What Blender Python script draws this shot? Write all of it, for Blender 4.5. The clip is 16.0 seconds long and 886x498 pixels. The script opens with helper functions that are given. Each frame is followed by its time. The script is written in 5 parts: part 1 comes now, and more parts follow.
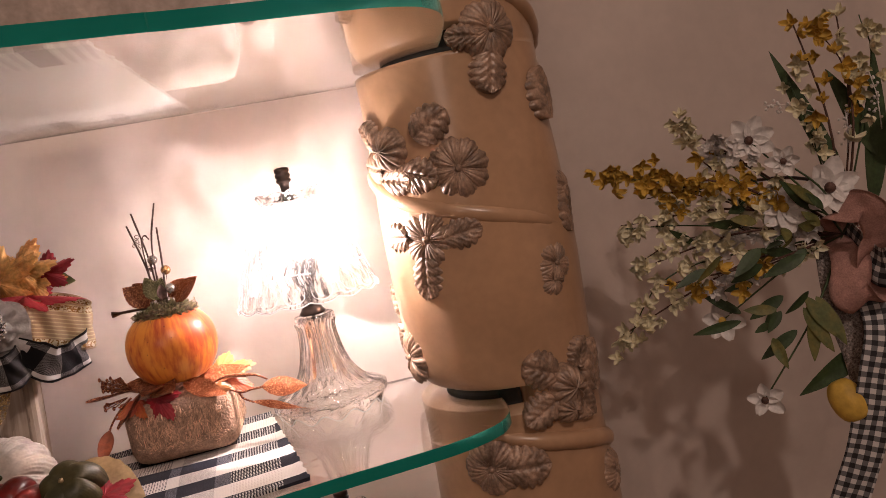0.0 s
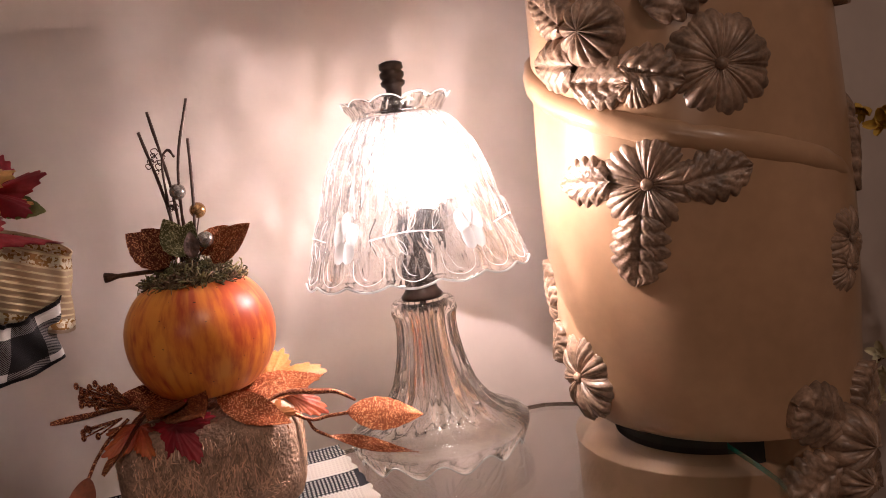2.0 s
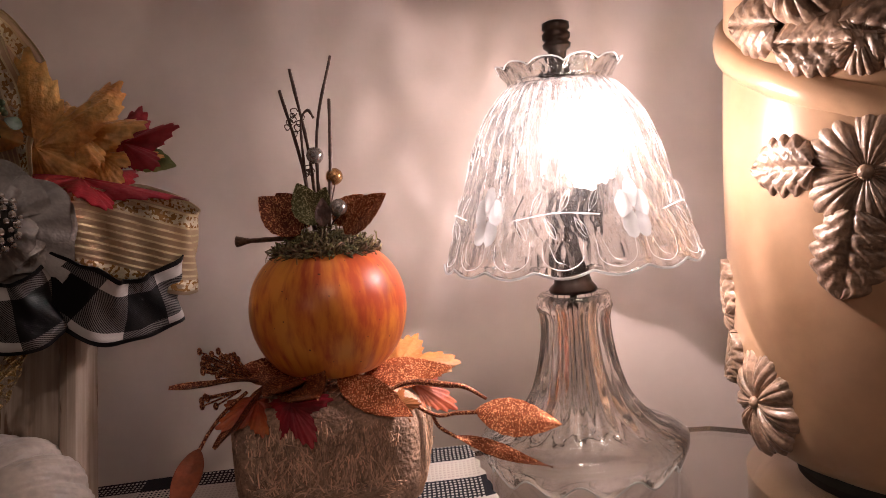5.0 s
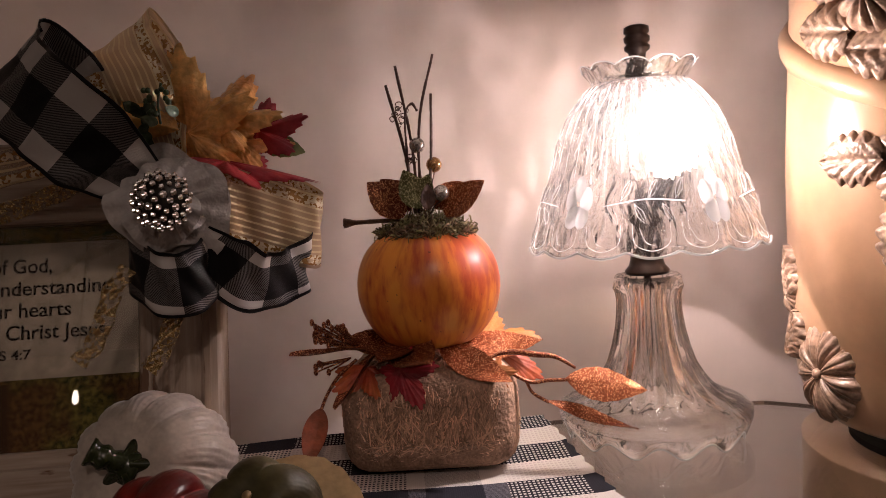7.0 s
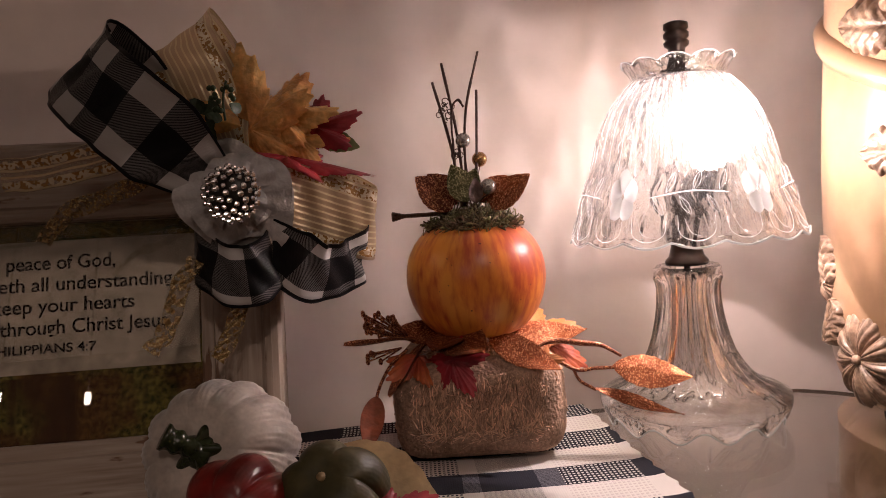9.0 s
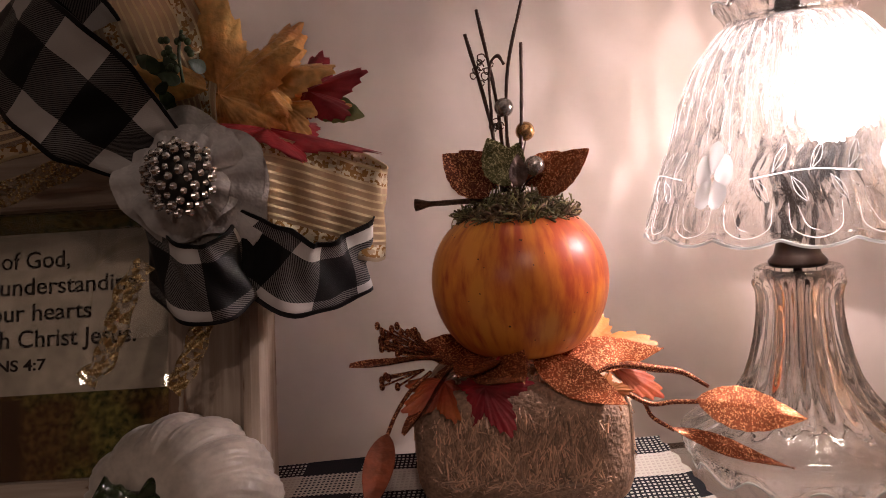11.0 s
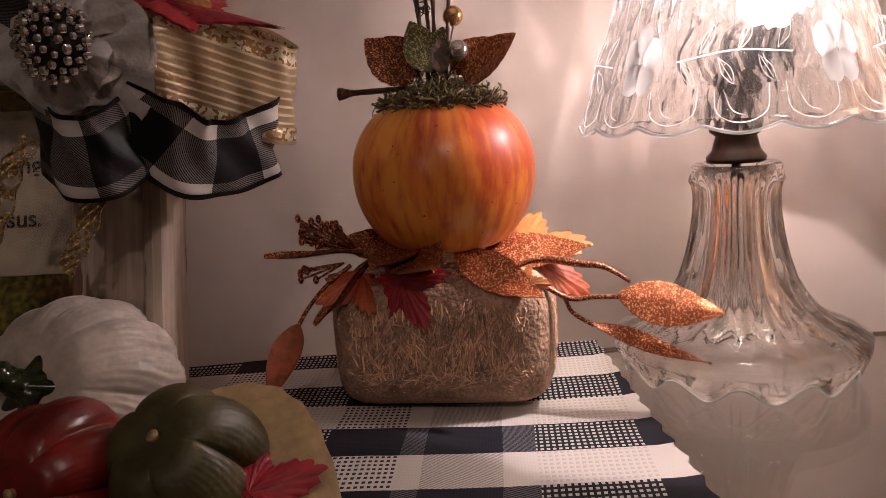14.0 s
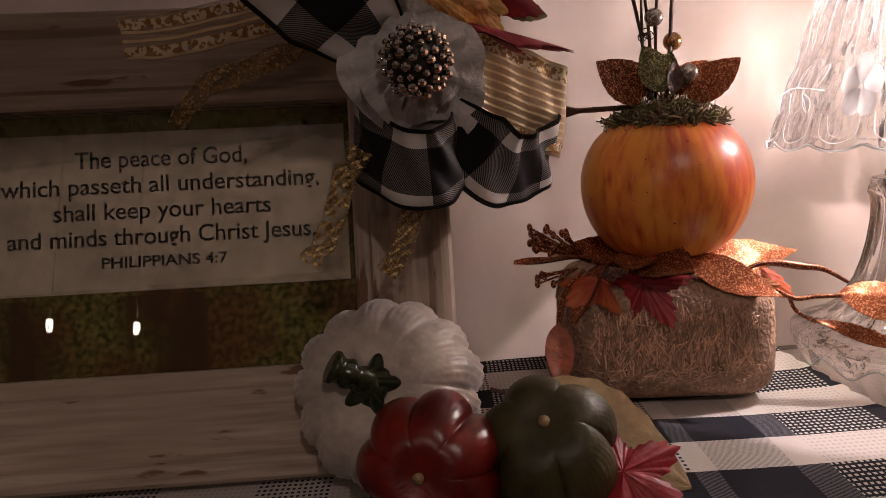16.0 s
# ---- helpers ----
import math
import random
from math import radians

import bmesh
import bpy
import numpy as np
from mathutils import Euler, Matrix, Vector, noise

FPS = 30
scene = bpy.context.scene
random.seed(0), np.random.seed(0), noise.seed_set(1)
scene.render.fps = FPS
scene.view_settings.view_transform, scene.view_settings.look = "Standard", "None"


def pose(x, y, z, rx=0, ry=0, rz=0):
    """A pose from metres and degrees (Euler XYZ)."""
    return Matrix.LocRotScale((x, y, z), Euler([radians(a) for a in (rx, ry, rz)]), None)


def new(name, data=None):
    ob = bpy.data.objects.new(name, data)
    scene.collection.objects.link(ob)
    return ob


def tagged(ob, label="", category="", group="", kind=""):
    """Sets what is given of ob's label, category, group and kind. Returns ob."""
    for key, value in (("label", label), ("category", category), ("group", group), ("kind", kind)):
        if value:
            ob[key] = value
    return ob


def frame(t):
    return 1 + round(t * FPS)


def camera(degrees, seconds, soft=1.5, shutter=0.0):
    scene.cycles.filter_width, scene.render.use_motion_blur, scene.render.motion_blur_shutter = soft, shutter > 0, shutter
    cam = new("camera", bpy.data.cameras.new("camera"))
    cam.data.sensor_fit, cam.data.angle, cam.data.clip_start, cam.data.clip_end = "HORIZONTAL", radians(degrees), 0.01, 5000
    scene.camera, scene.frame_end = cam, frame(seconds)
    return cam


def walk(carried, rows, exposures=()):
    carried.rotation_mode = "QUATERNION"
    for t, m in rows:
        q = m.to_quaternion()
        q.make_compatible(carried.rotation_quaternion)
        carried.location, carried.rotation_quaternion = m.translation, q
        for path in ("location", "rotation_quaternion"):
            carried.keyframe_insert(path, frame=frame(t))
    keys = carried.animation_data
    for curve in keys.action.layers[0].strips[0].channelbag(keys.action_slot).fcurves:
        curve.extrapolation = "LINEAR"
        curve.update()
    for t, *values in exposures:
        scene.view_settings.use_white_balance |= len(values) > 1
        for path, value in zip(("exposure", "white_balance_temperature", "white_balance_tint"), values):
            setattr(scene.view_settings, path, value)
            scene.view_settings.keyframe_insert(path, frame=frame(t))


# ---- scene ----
cam = camera(60.2, 16.0, soft=0.8)
METRES, EYE, TILT, LEAN, TURN = 0.85, 1.40, -6.0, 11.5, 0.0
ROWS = [
    (0.0, 0.0, 0.0, 0.0, -0.0, 0.0, 0.0),
    (0.5, -0.0057, 0.0398, -0.0154, 3.42, -0.3, -1.39),
    (1.0, -0.0628, 0.1461, -0.0277, 1.31, -0.03, -2.28),
    (1.5, -0.1372, 0.2244, -0.0327, -1.26, 0.22, -2.99),
    (2.0, -0.1424, 0.3068, -0.037, -1.29, 0.11, -3.74),
    (2.5, -0.1424, 0.3606, -0.0246, 4.15, -0.36, -4.53),
    (3.0, -0.1375, 0.3838, -0.0274, 7.43, -0.68, -5.14),
    (3.5, -0.1367, 0.3803, -0.0281, 9.27, -0.99, -5.88),
    (4.0, -0.1286, 0.3733, -0.0329, 10.54, -1.28, -6.8),
    (6.5, -0.1653, 0.3338, -0.0549, 11.44, -1.76, -8.23),
    (7.0, -0.1821, 0.3115, -0.0604, 11.01, -1.64, -8.44),
    (7.5, -0.196, 0.2895, -0.0667, 10.23, -1.66, -8.45),
    (8.0, -0.2104, 0.2633, -0.0706, 9.47, -1.62, -8.62),
    (10.5, -0.1998, 0.3809, -0.0631, 16.36, -2.24, -7.51),
    (11.0, -0.204, 0.3995, -0.0616, 17.36, -3.83, -7.84),
    (11.5, -0.2013, 0.4131, -0.0465, 17.25, -4.5, -8.1),
    (12.0, -0.1941, 0.4239, -0.0492, 17.36, -5.88, -8.18),
    (12.5, -0.195, 0.4169, -0.056, 17.5, -6.7, -8.27),
    (13.0, -0.19, 0.4193, -0.0629, 17.54, -7.79, -8.44),
    (13.5, -0.1764, 0.4218, -0.0743, 17.54, -8.36, -8.51),
    (14.0, -0.1629, 0.4229, -0.0783, 18.13, -8.69, -8.49),
    (14.5, -0.1708, 0.4129, -0.0868, 18.46, -8.71, -8.47),
    (15.0, -0.2169, 0.3932, -0.0903, 18.15, -8.3, -8.81),
    (15.5, -0.2646, 0.3763, -0.097, 14.94, -7.21, -9.23),
    (16.0, -0.2979, 0.3559, -0.1034, 13.54, -6.57, -8.66),
]
EXPOSURES = [(0.0, 1.22), (1.0, 0.86), (2.0, 0.38), (3.5, -0.05), (7.0, 0.04), (8.0, 0.14), (11.0, 0.10), (13.0, 0.0), (16.0, 0.12)]
walk(cam, [(t, pose(0, 0, EYE, TILT, LEAN, TURN) @ pose(METRES * x, METRES * y, METRES * z, 90 + pitch, roll, yaw)) for t, x, y, z, yaw, pitch, roll in ROWS], EXPOSURES)

# ---- light ----
world = bpy.data.worlds.new("world")
scene.world = world
world.use_nodes = True
world.node_tree.nodes["Background"].inputs[0].default_value = (0.9, 0.75, 0.62, 1)
world.node_tree.nodes["Background"].inputs[1].default_value = 0.0


def lamp(name, kind, energy, color, m, size):
    data = bpy.data.lights.new(name, kind)
    data.energy, data.color = energy, color
    if kind == "AREA":
        data.size = size
    else:
        data.shadow_soft_size = size
    ob = new(name, data)
    ob.matrix_world = m
    return ob


BULB = Vector((-0.131, 0.676, 1.368))
lamp("bulb_light", "POINT", 2.65, (1.0, 0.82, 0.87), pose(*BULB), 0.0040)
# two room pendants behind the viewer, then an added fill for column and wall
ROOM_AND_FILL_LAMPS = [(-0.74, -2.0, 1.975), (-0.46, -2.0, 1.967), (0.50, -1.10, 2.60)]
for p in ROOM_AND_FILL_LAMPS:
    lamp("room_and_fill_bulb", "POINT", 3.5 if p[0] < 0 else 16.0, (1.0, 0.73, 0.62) if p[0] < 0 else (1.0, 0.79, 0.70), pose(*p), 0.010 if p[0] < 0 else 0.05)


# ---- materials ----
def mat(name, base, rough=0.5, metal=0.0, vary=0.15, scale=40.0, fine=0.1, fine_scale=300.0, bump=0.0, bump_scale=200.0, second=None, coat=0.0, stretch=(1, 1, 1), rand=0.0, sheen=0.0):
    """Principled colour with variation at two scales and a fine relief."""
    m = bpy.data.materials.new(name)
    m.use_nodes = True
    nt = m.node_tree
    n, link = nt.nodes, nt.links.new
    b = n["Principled BSDF"]
    co = n.new("ShaderNodeTexCoord")
    mp = n.new("ShaderNodeMapping")
    mp.inputs["Scale"].default_value = stretch
    link(co.outputs["Object"], mp.inputs[0])
    t1, t2 = n.new("ShaderNodeTexNoise"), n.new("ShaderNodeTexNoise")
    t1.inputs["Scale"].default_value, t2.inputs["Scale"].default_value = scale, fine_scale
    t1.inputs["Detail"].default_value, t2.inputs["Detail"].default_value = 4, 3
    link(mp.outputs[0], t1.inputs[0])
    link(mp.outputs[0], t2.inputs[0])
    r1 = n.new("ShaderNodeMapRange")
    r1.inputs[1].default_value, r1.inputs[2].default_value = 0.35, 0.65
    link(t1.outputs[0], r1.inputs[0])
    mix = n.new("ShaderNodeMixRGB")
    mix.inputs[1].default_value = (*base, 1)
    other = second or tuple(c * (1 - vary) for c in base)
    mix.inputs[2].default_value = (*other, 1)
    link(r1.outputs[0], mix.inputs[0])
    mul = n.new("ShaderNodeMapRange")
    mul.inputs[1].default_value, mul.inputs[2].default_value = 0.3, 0.7
    mul.inputs[3].default_value, mul.inputs[4].default_value = 1 - fine, 1 + fine
    link(t2.outputs[0], mul.inputs[0])
    hsv = n.new("ShaderNodeHueSaturation")
    link(mix.outputs[0], hsv.inputs["Color"])
    link(mul.outputs[0], hsv.inputs["Value"])
    if rand:
        info = n.new("ShaderNodeNewGeometry")
        rr = n.new("ShaderNodeMapRange")
        rr.inputs[3].default_value, rr.inputs[4].default_value = 1 - rand, 1 + rand
        link(info.outputs["Random Per Island"], rr.inputs[0])
        mm = n.new("ShaderNodeMath")
        mm.operation = "MULTIPLY"
        link(rr.outputs[0], mm.inputs[0])
        link(mul.outputs[0], mm.inputs[1])
        link(mm.outputs[0], hsv.inputs["Value"])
    link(hsv.outputs[0], b.inputs["Base Color"])
    b.inputs["Roughness"].default_value, b.inputs["Metallic"].default_value = rough, metal
    b.inputs["Coat Weight"].default_value = coat
    b.inputs["Sheen Weight"].default_value = sheen
    if bump:
        t3 = n.new("ShaderNodeTexNoise")
        t3.inputs["Scale"].default_value = bump_scale
        link(mp.outputs[0], t3.inputs[0])
        bp = n.new("ShaderNodeBump")
        bp.inputs["Strength"].default_value, bp.inputs["Distance"].default_value = bump, 0.002
        link(t3.outputs[0], bp.inputs["Height"])
        link(bp.outputs[0], b.inputs["Normal"])
    return m


def glass(name, color=(1, 1, 1), rough=0.0, ior=1.5):
    m = bpy.data.materials.new(name)
    m.use_nodes = True
    b = m.node_tree.nodes["Principled BSDF"]
    b.inputs["Base Color"].default_value = (*color, 1)
    b.inputs["Roughness"].default_value = rough
    b.inputs["Transmission Weight"].default_value = 1
    b.inputs["IOR"].default_value = ior
    return m


def glow(name, color, strength):
    m = bpy.data.materials.new(name)
    m.use_nodes = True
    b = m.node_tree.nodes["Principled BSDF"]
    b.inputs["Emission Color"].default_value = (*color, 1)
    b.inputs["Emission Strength"].default_value = strength
    return m


def glitter(name, base, spark, rough=0.35):
    """Glitter: tiny tilted metallic flakes over a coloured ground."""
    m = mat(name, base, rough, 0.55, 0.3, 60, 0.3, 900)
    nt = m.node_tree
    n, link = nt.nodes, nt.links.new
    b = n["Principled BSDF"]
    co = n.new("ShaderNodeTexCoord")
    vo = n.new("ShaderNodeTexVoronoi")
    vo.inputs["Scale"].default_value = 1900
    link(co.outputs["Object"], vo.inputs[0])
    bp = n.new("ShaderNodeBump")
    bp.inputs["Strength"].default_value, bp.inputs["Distance"].default_value = 0.9, 0.001
    sep = n.new("ShaderNodeSeparateColor")
    link(vo.outputs["Color"], sep.inputs[0])
    link(sep.outputs[0], bp.inputs["Height"])
    link(bp.outputs[0], b.inputs["Normal"])
    ramp = n.new("ShaderNodeMapRange")
    ramp.inputs[1].default_value, ramp.inputs[2].default_value = 0.60, 1.0
    link(sep.outputs[1], ramp.inputs[0])
    mix = n.new("ShaderNodeMixRGB")
    old = b.inputs["Base Color"].links[0].from_socket
    link(old, mix.inputs[1])
    mix.inputs[2].default_value = (*spark, 1)
    link(ramp.outputs[0], mix.inputs[0])
    link(mix.outputs[0], b.inputs["Base Color"])
    return m


M_WALL = mat("wall_paint", (0.575, 0.475, 0.415), 0.7, 0, 0.10, 6, 0.03, 60, 0.08, 90)
M_DARKWALL = mat("unseen_dark_wall", (0.10, 0.06, 0.04), 0.6, 0, 0.3, 6, 0.1, 60)
M_FLOOR = mat("floor_wood", (0.22, 0.13, 0.08), 0.4, 0, 0.3, 8, 0.2, 90, stretch=(1, 8, 1))
M_CEIL = mat("ceiling_paint", (0.75, 0.70, 0.64), 0.8, 0, 0.05, 5)
M_COLUMN = mat("glazed_resin", (0.50, 0.295, 0.170), 0.28, 0, 0.22, 14, 0.05, 120, 0.05, 60, coat=0.25)
M_RELIEF = mat("antique_pewter", (0.40, 0.255, 0.175), 0.34, 0.08, 0.55, 70, 0.3, 400, 0.2, 500)
M_SLOT = mat("slot_shade_dark", (0.03, 0.025, 0.02), 0.8)
M_GLASS = glass("clear_glass", (0.985, 0.995, 0.99))
M_EDGE = glass("green_glass_edge", (0.012, 0.40, 0.30), 0.15)
M_EDGE.node_tree.nodes["Principled BSDF"].inputs["Transmission Weight"].default_value = 0.55


def lit_shade(name, low=0.36, high=0.94, inner_glow=0.011, sparkle=0.6):
    """Cut crystal glass; clear noise streaks let light straight through in place of caustics."""
    m = glass(name, (1, 0.99, 0.98), 0.02, 1.5)
    nt = m.node_tree
    n, link = nt.nodes, nt.links.new
    co = n.new("ShaderNodeTexCoord")
    mp = n.new("ShaderNodeMapping")
    mp.inputs["Scale"].default_value = (1, 1, 0.2)
    link(co.outputs["Object"], mp.inputs[0])
    nz = n.new("ShaderNodeTexNoise")
    nz.inputs["Scale"].default_value, nz.inputs["Detail"].default_value = 165.0, 4
    link(mp.outputs[0], nz.inputs[0])
    rng = n.new("ShaderNodeMapRange")
    rng.inputs[1].default_value, rng.inputs[2].default_value = 0.40, 0.60
    rng.inputs[3].default_value, rng.inputs[4].default_value = low, high
    link(nz.outputs[0], rng.inputs[0])
    facet = n.new("ShaderNodeTexVoronoi")
    facet.inputs["Scale"].default_value = 300.0
    m2 = n.new("ShaderNodeMapping")
    m2.inputs["Scale"].default_value = (1, 1, 0.3)
    link(co.outputs["Object"], m2.inputs[0])
    link(m2.outputs[0], facet.inputs[0])
    bp = n.new("ShaderNodeBump")
    bp.inputs["Strength"].default_value, bp.inputs["Distance"].default_value = sparkle, 0.001
    link(facet.outputs["Distance"], bp.inputs["Height"])
    link(bp.outputs[0], n["Principled BSDF"].inputs["Normal"])
    clear = n.new("ShaderNodeBsdfTransparent")
    mx = n.new("ShaderNodeMixShader")
    link(rng.outputs[0], mx.inputs[0])
    link(clear.outputs[0], mx.inputs[1])
    # slight translucency stands in for lamp light carried within the clear glass
    glow_scatter, inner = n.new("ShaderNodeBsdfTranslucent"), n.new("ShaderNodeMixShader")
    inner.inputs[0].default_value = inner_glow
    link(n["Principled BSDF"].outputs[0], inner.inputs[1])
    link(glow_scatter.outputs[0], inner.inputs[2])
    link(inner.outputs[0], mx.inputs[2])
    link(mx.outputs[0], n["Material Output"].inputs[0])
    return m


def frost(name):
    m = bpy.data.materials.new(name)
    m.use_nodes = True
    n, link = m.node_tree.nodes, m.node_tree.links.new
    tr, df, mx = n.new("ShaderNodeBsdfTranslucent"), n.new("ShaderNodeBsdfDiffuse"), n.new("ShaderNodeMixShader")
    tr.inputs[0].default_value, df.inputs[0].default_value = (0.30, 0.29, 0.285, 1), (0.8, 0.78, 0.76, 1)
    mx.inputs[0].default_value = 0.35
    link(tr.outputs[0], mx.inputs[1])
    link(df.outputs[0], mx.inputs[2])
    link(mx.outputs[0], n["Material Output"].inputs[0])
    return m


M_SHADE = lit_shade("cut_crystal_shade")
M_BASE = lit_shade("pressed_crystal_base", 0.80, 1.0, 0.003, 0.15)
M_FROST = frost("frosted_glass")
# whiter frost, painting the glints along cut edges
M_CUT = frost("cut_glint_white")
for nd in M_CUT.node_tree.nodes:
    if nd.type in ("BSDF_TRANSLUCENT", "BSDF_DIFFUSE"):
        nd.inputs[0].default_value = (0.85, 0.84, 0.83, 1)
M_BRONZE = mat("dark_bronze", (0.035, 0.020, 0.015), 0.3, 0.5, 0.3, 200)
M_BULB = glow("bulb_glow", (1.0, 0.86, 0.70), 60)
M_LAMPGLOW = glow("room_and_fill_glow", (1.0, 0.8, 0.62), 40)


# ---- building helpers ----
def part(name, data, material, parent=None, label="", smooth=True):
    """One mesh object, from a bmesh or a (verts, faces) pair, under a thing or a part."""
    if isinstance(data, bmesh.types.BMesh):
        me = bpy.data.meshes.new(name)
        data.to_mesh(me)
        data.free()
    else:
        me = bpy.data.meshes.new(name)
        me.from_pydata([tuple(v) for v in data[0]], [], data[1])
        me.update()
    for mm in (material if isinstance(material, (list, tuple)) else [material]):
        me.materials.append(mm)
    if smooth:
        me.polygons.foreach_set("use_smooth", [True] * len(me.polygons))
    ob = new(name, me)
    if parent is not None:
        ob.parent = parent
    if label:
        tagged(ob, label)
    return ob


def thing(name, label, category, at=(0, 0, 0), rz=0.0, group="", kind=""):
    e = new(name)
    e.matrix_world = pose(*at, 0, 0, rz)
    return tagged(e, label, category, group, kind)


def grid(nu, nv, f, closed=False, both=False):
    """Verts and faces of f(i / nu, j / nv); closed joins the first direction round."""
    cols = nu if closed else nu + 1
    verts = [f(i / nu, j / nv) for j in range(nv + 1) for i in range(cols)]
    faces = []
    for j in range(nv):
        for i in range(nu):
            k = (i + 1) % cols if closed else i + 1
            faces.append((j * cols + i, j * cols + k, (j + 1) * cols + k, (j + 1) * cols + i))
    return verts, faces


def joined(*pairs):
    verts, faces = [], []
    for v, f in pairs:
        o = len(verts)
        verts += [tuple(p) for p in v]
        faces += [tuple(i + o for i in q) for q in f]
    return verts, faces


def lathe(profile, n=64, warp=None, cap=True):
    """Revolve (r, z) pairs round z; warp(angle, r, z) may change the radius and height."""
    verts, faces = [], []
    for r, z in profile:
        for i in range(n):
            a = 2 * math.pi * i / n
            rr, zz = warp(a, r, z) if warp else (r, z)
            verts.append((rr * math.cos(a), rr * math.sin(a), zz))
    for j in range(len(profile) - 1):
        for i in range(n):
            k = (i + 1) % n
            faces.append((j * n + i, j * n + k, (j + 1) * n + k, (j + 1) * n + i))
    if cap:
        faces.append(tuple(range(n))[::-1])
        faces.append(tuple(range((len(profile) - 1) * n, len(profile) * n)))
    return verts, faces


def smooth_path(pts, k=6):
    """Catmull-Rom through the points."""
    p = [Vector(q) for q in pts]
    p = [p[0] * 2 - p[1]] + p + [p[-1] * 2 - p[-2]]
    out = []
    for i in range(1, len(p) - 2):
        for s in range(k):
            t = s / k
            a, b, c, d = p[i - 1], p[i], p[i + 1], p[i + 2]
            out.append(0.5 * (2 * b + (c - a) * t + (2 * a - 5 * b + 4 * c - d) * t * t + (3 * b - a - 3 * c + d) * t ** 3))
    out.append(p[-2])
    return out


def tube(pts, radius, n=8, k=6, rough=0.0):
    """A tube along a smooth path; radius is a number or a function of 0..1."""
    path = smooth_path(pts, k) if len(pts) > 2 else [Vector(q) for q in pts]
    verts, faces = [], []
    up = Vector((0.13, 0.31, 0.94))
    m = len(path)
    for j, p in enumerate(path):
        d = (path[min(j + 1, m - 1)] - path[max(j - 1, 0)]).normalized()
        a = d.cross(up)
        a = a.normalized() if a.length > 1e-4 else d.orthogonal().normalized()
        b = d.cross(a)
        r = radius(j / (m - 1)) if callable(radius) else radius
        r *= 1 + rough * noise.noise(p * 400)
        for i in range(n):
            t = 2 * math.pi * i / n
            verts.append(p + (a * math.cos(t) + b * math.sin(t)) * r)
    for j in range(m - 1):
        for i in range(n):
            q = (i + 1) % n
            faces.append((j * n + i, j * n + q, (j + 1) * n + q, (j + 1) * n + i))
    faces.append(tuple(range(n))[::-1])
    faces.append(tuple(range((m - 1) * n, m * n)))
    return verts, faces


def ball(c, r, n=14, squash=(1, 1, 1)):
    prof = [(max(1e-5, r * math.sin(math.pi * j / 10)), -r * math.cos(math.pi * j / 10)) for j in range(11)]
    v, f = lathe(prof, n, cap=False)
    return [(c[0] + x * squash[0], c[1] + y * squash[1], c[2] + z * squash[2]) for x, y, z in v], f


def slab(outline, z0, z1, bev=0.0015):
    """A flat plate from a plan outline, with its rim in material slot 1."""
    bm = bmesh.new()
    low = [bm.verts.new((x, y, z0)) for x, y in outline]
    face = bm.faces.new(low)
    up = bmesh.ops.extrude_face_region(bm, geom=[face])
    bmesh.ops.translate(bm, vec=(0, 0, z1 - z0), verts=[g for g in up["geom"] if isinstance(g, bmesh.types.BMVert)])
    bmesh.ops.recalc_face_normals(bm, faces=bm.faces)
    for f in bm.faces:
        f.material_index = 1 if abs(f.normal.z) < 0.5 and f.normal.y < 0.6 else 0
    return bm


def rounded(pts):
    return [(p.x, p.y) for p in smooth_path([(x, y, 0) for x, y in pts], 4)]


def box(bm, c, s, rz=0.0, bev=0.0):
    r = bmesh.ops.create_cube(bm, size=1, matrix=Matrix.Translation(c) @ Matrix.Rotation(rz, 4, "Z") @ Matrix.Diagonal((*s, 1)))
    if bev:
        seg = 2 if bev < 0.015 else 5
        es = list({e for v in r["verts"] for e in v.link_edges})
        bmesh.ops.bevel(bm, geom=es, offset=bev, segments=seg, affect="EDGES", profile=0.6)
    return r["verts"]


# ---- the room ----
YAW = radians(18)
UX, UY = math.cos(YAW), math.sin(YAW)


def at(u, n, z):
    """u along the wall, n into it, z up."""
    return (u * UX - n * UY, u * UY + n * UX, z)


def plate(name, c, s, material, label, cat):
    bm = bmesh.new()
    box(bm, (0, 0, 0), s)
    ob = part(name, bm, material, smooth=False)
    ob.matrix_world = Matrix.Translation(at(*c)) @ Matrix.Rotation(YAW, 4, "Z")
    return tagged(ob, label, cat, kind="structure")


WALL_N = 0.840
plate("wall_back", (-1.0, WALL_N + 0.06, 1.6), (6.24, 0.12, 3.2), M_WALL, "plain warm beige painted wall behind the shelves", "wall")
# unseen wall, coloured dark so the framed glass reflects less light
plate("wall_front", (-1.0, -4.86, 1.6), (6.24, 0.12, 3.2), M_DARKWALL, "unseen wall across the room, made dark brown to dim reflections", "wall")
plate("wall_west", (-4.06, -1.98, 1.6), (0.12, 5.64, 3.2), M_WALL, "plain beige painted side wall", "wall")
plate("wall_east", (2.06, -1.98, 1.6), (0.12, 5.64, 3.2), M_WALL, "plain beige painted side wall", "wall")
plate("floor", (-1.0, -1.98, -0.05), (6.24, 5.9, 0.1), M_FLOOR, "dark wooden floor of the room", "floor")
plate("ceiling", (-1.0, -1.98, 3.25), (6.24, 5.9, 0.1), M_CEIL, "plain pale ceiling", "ceiling")

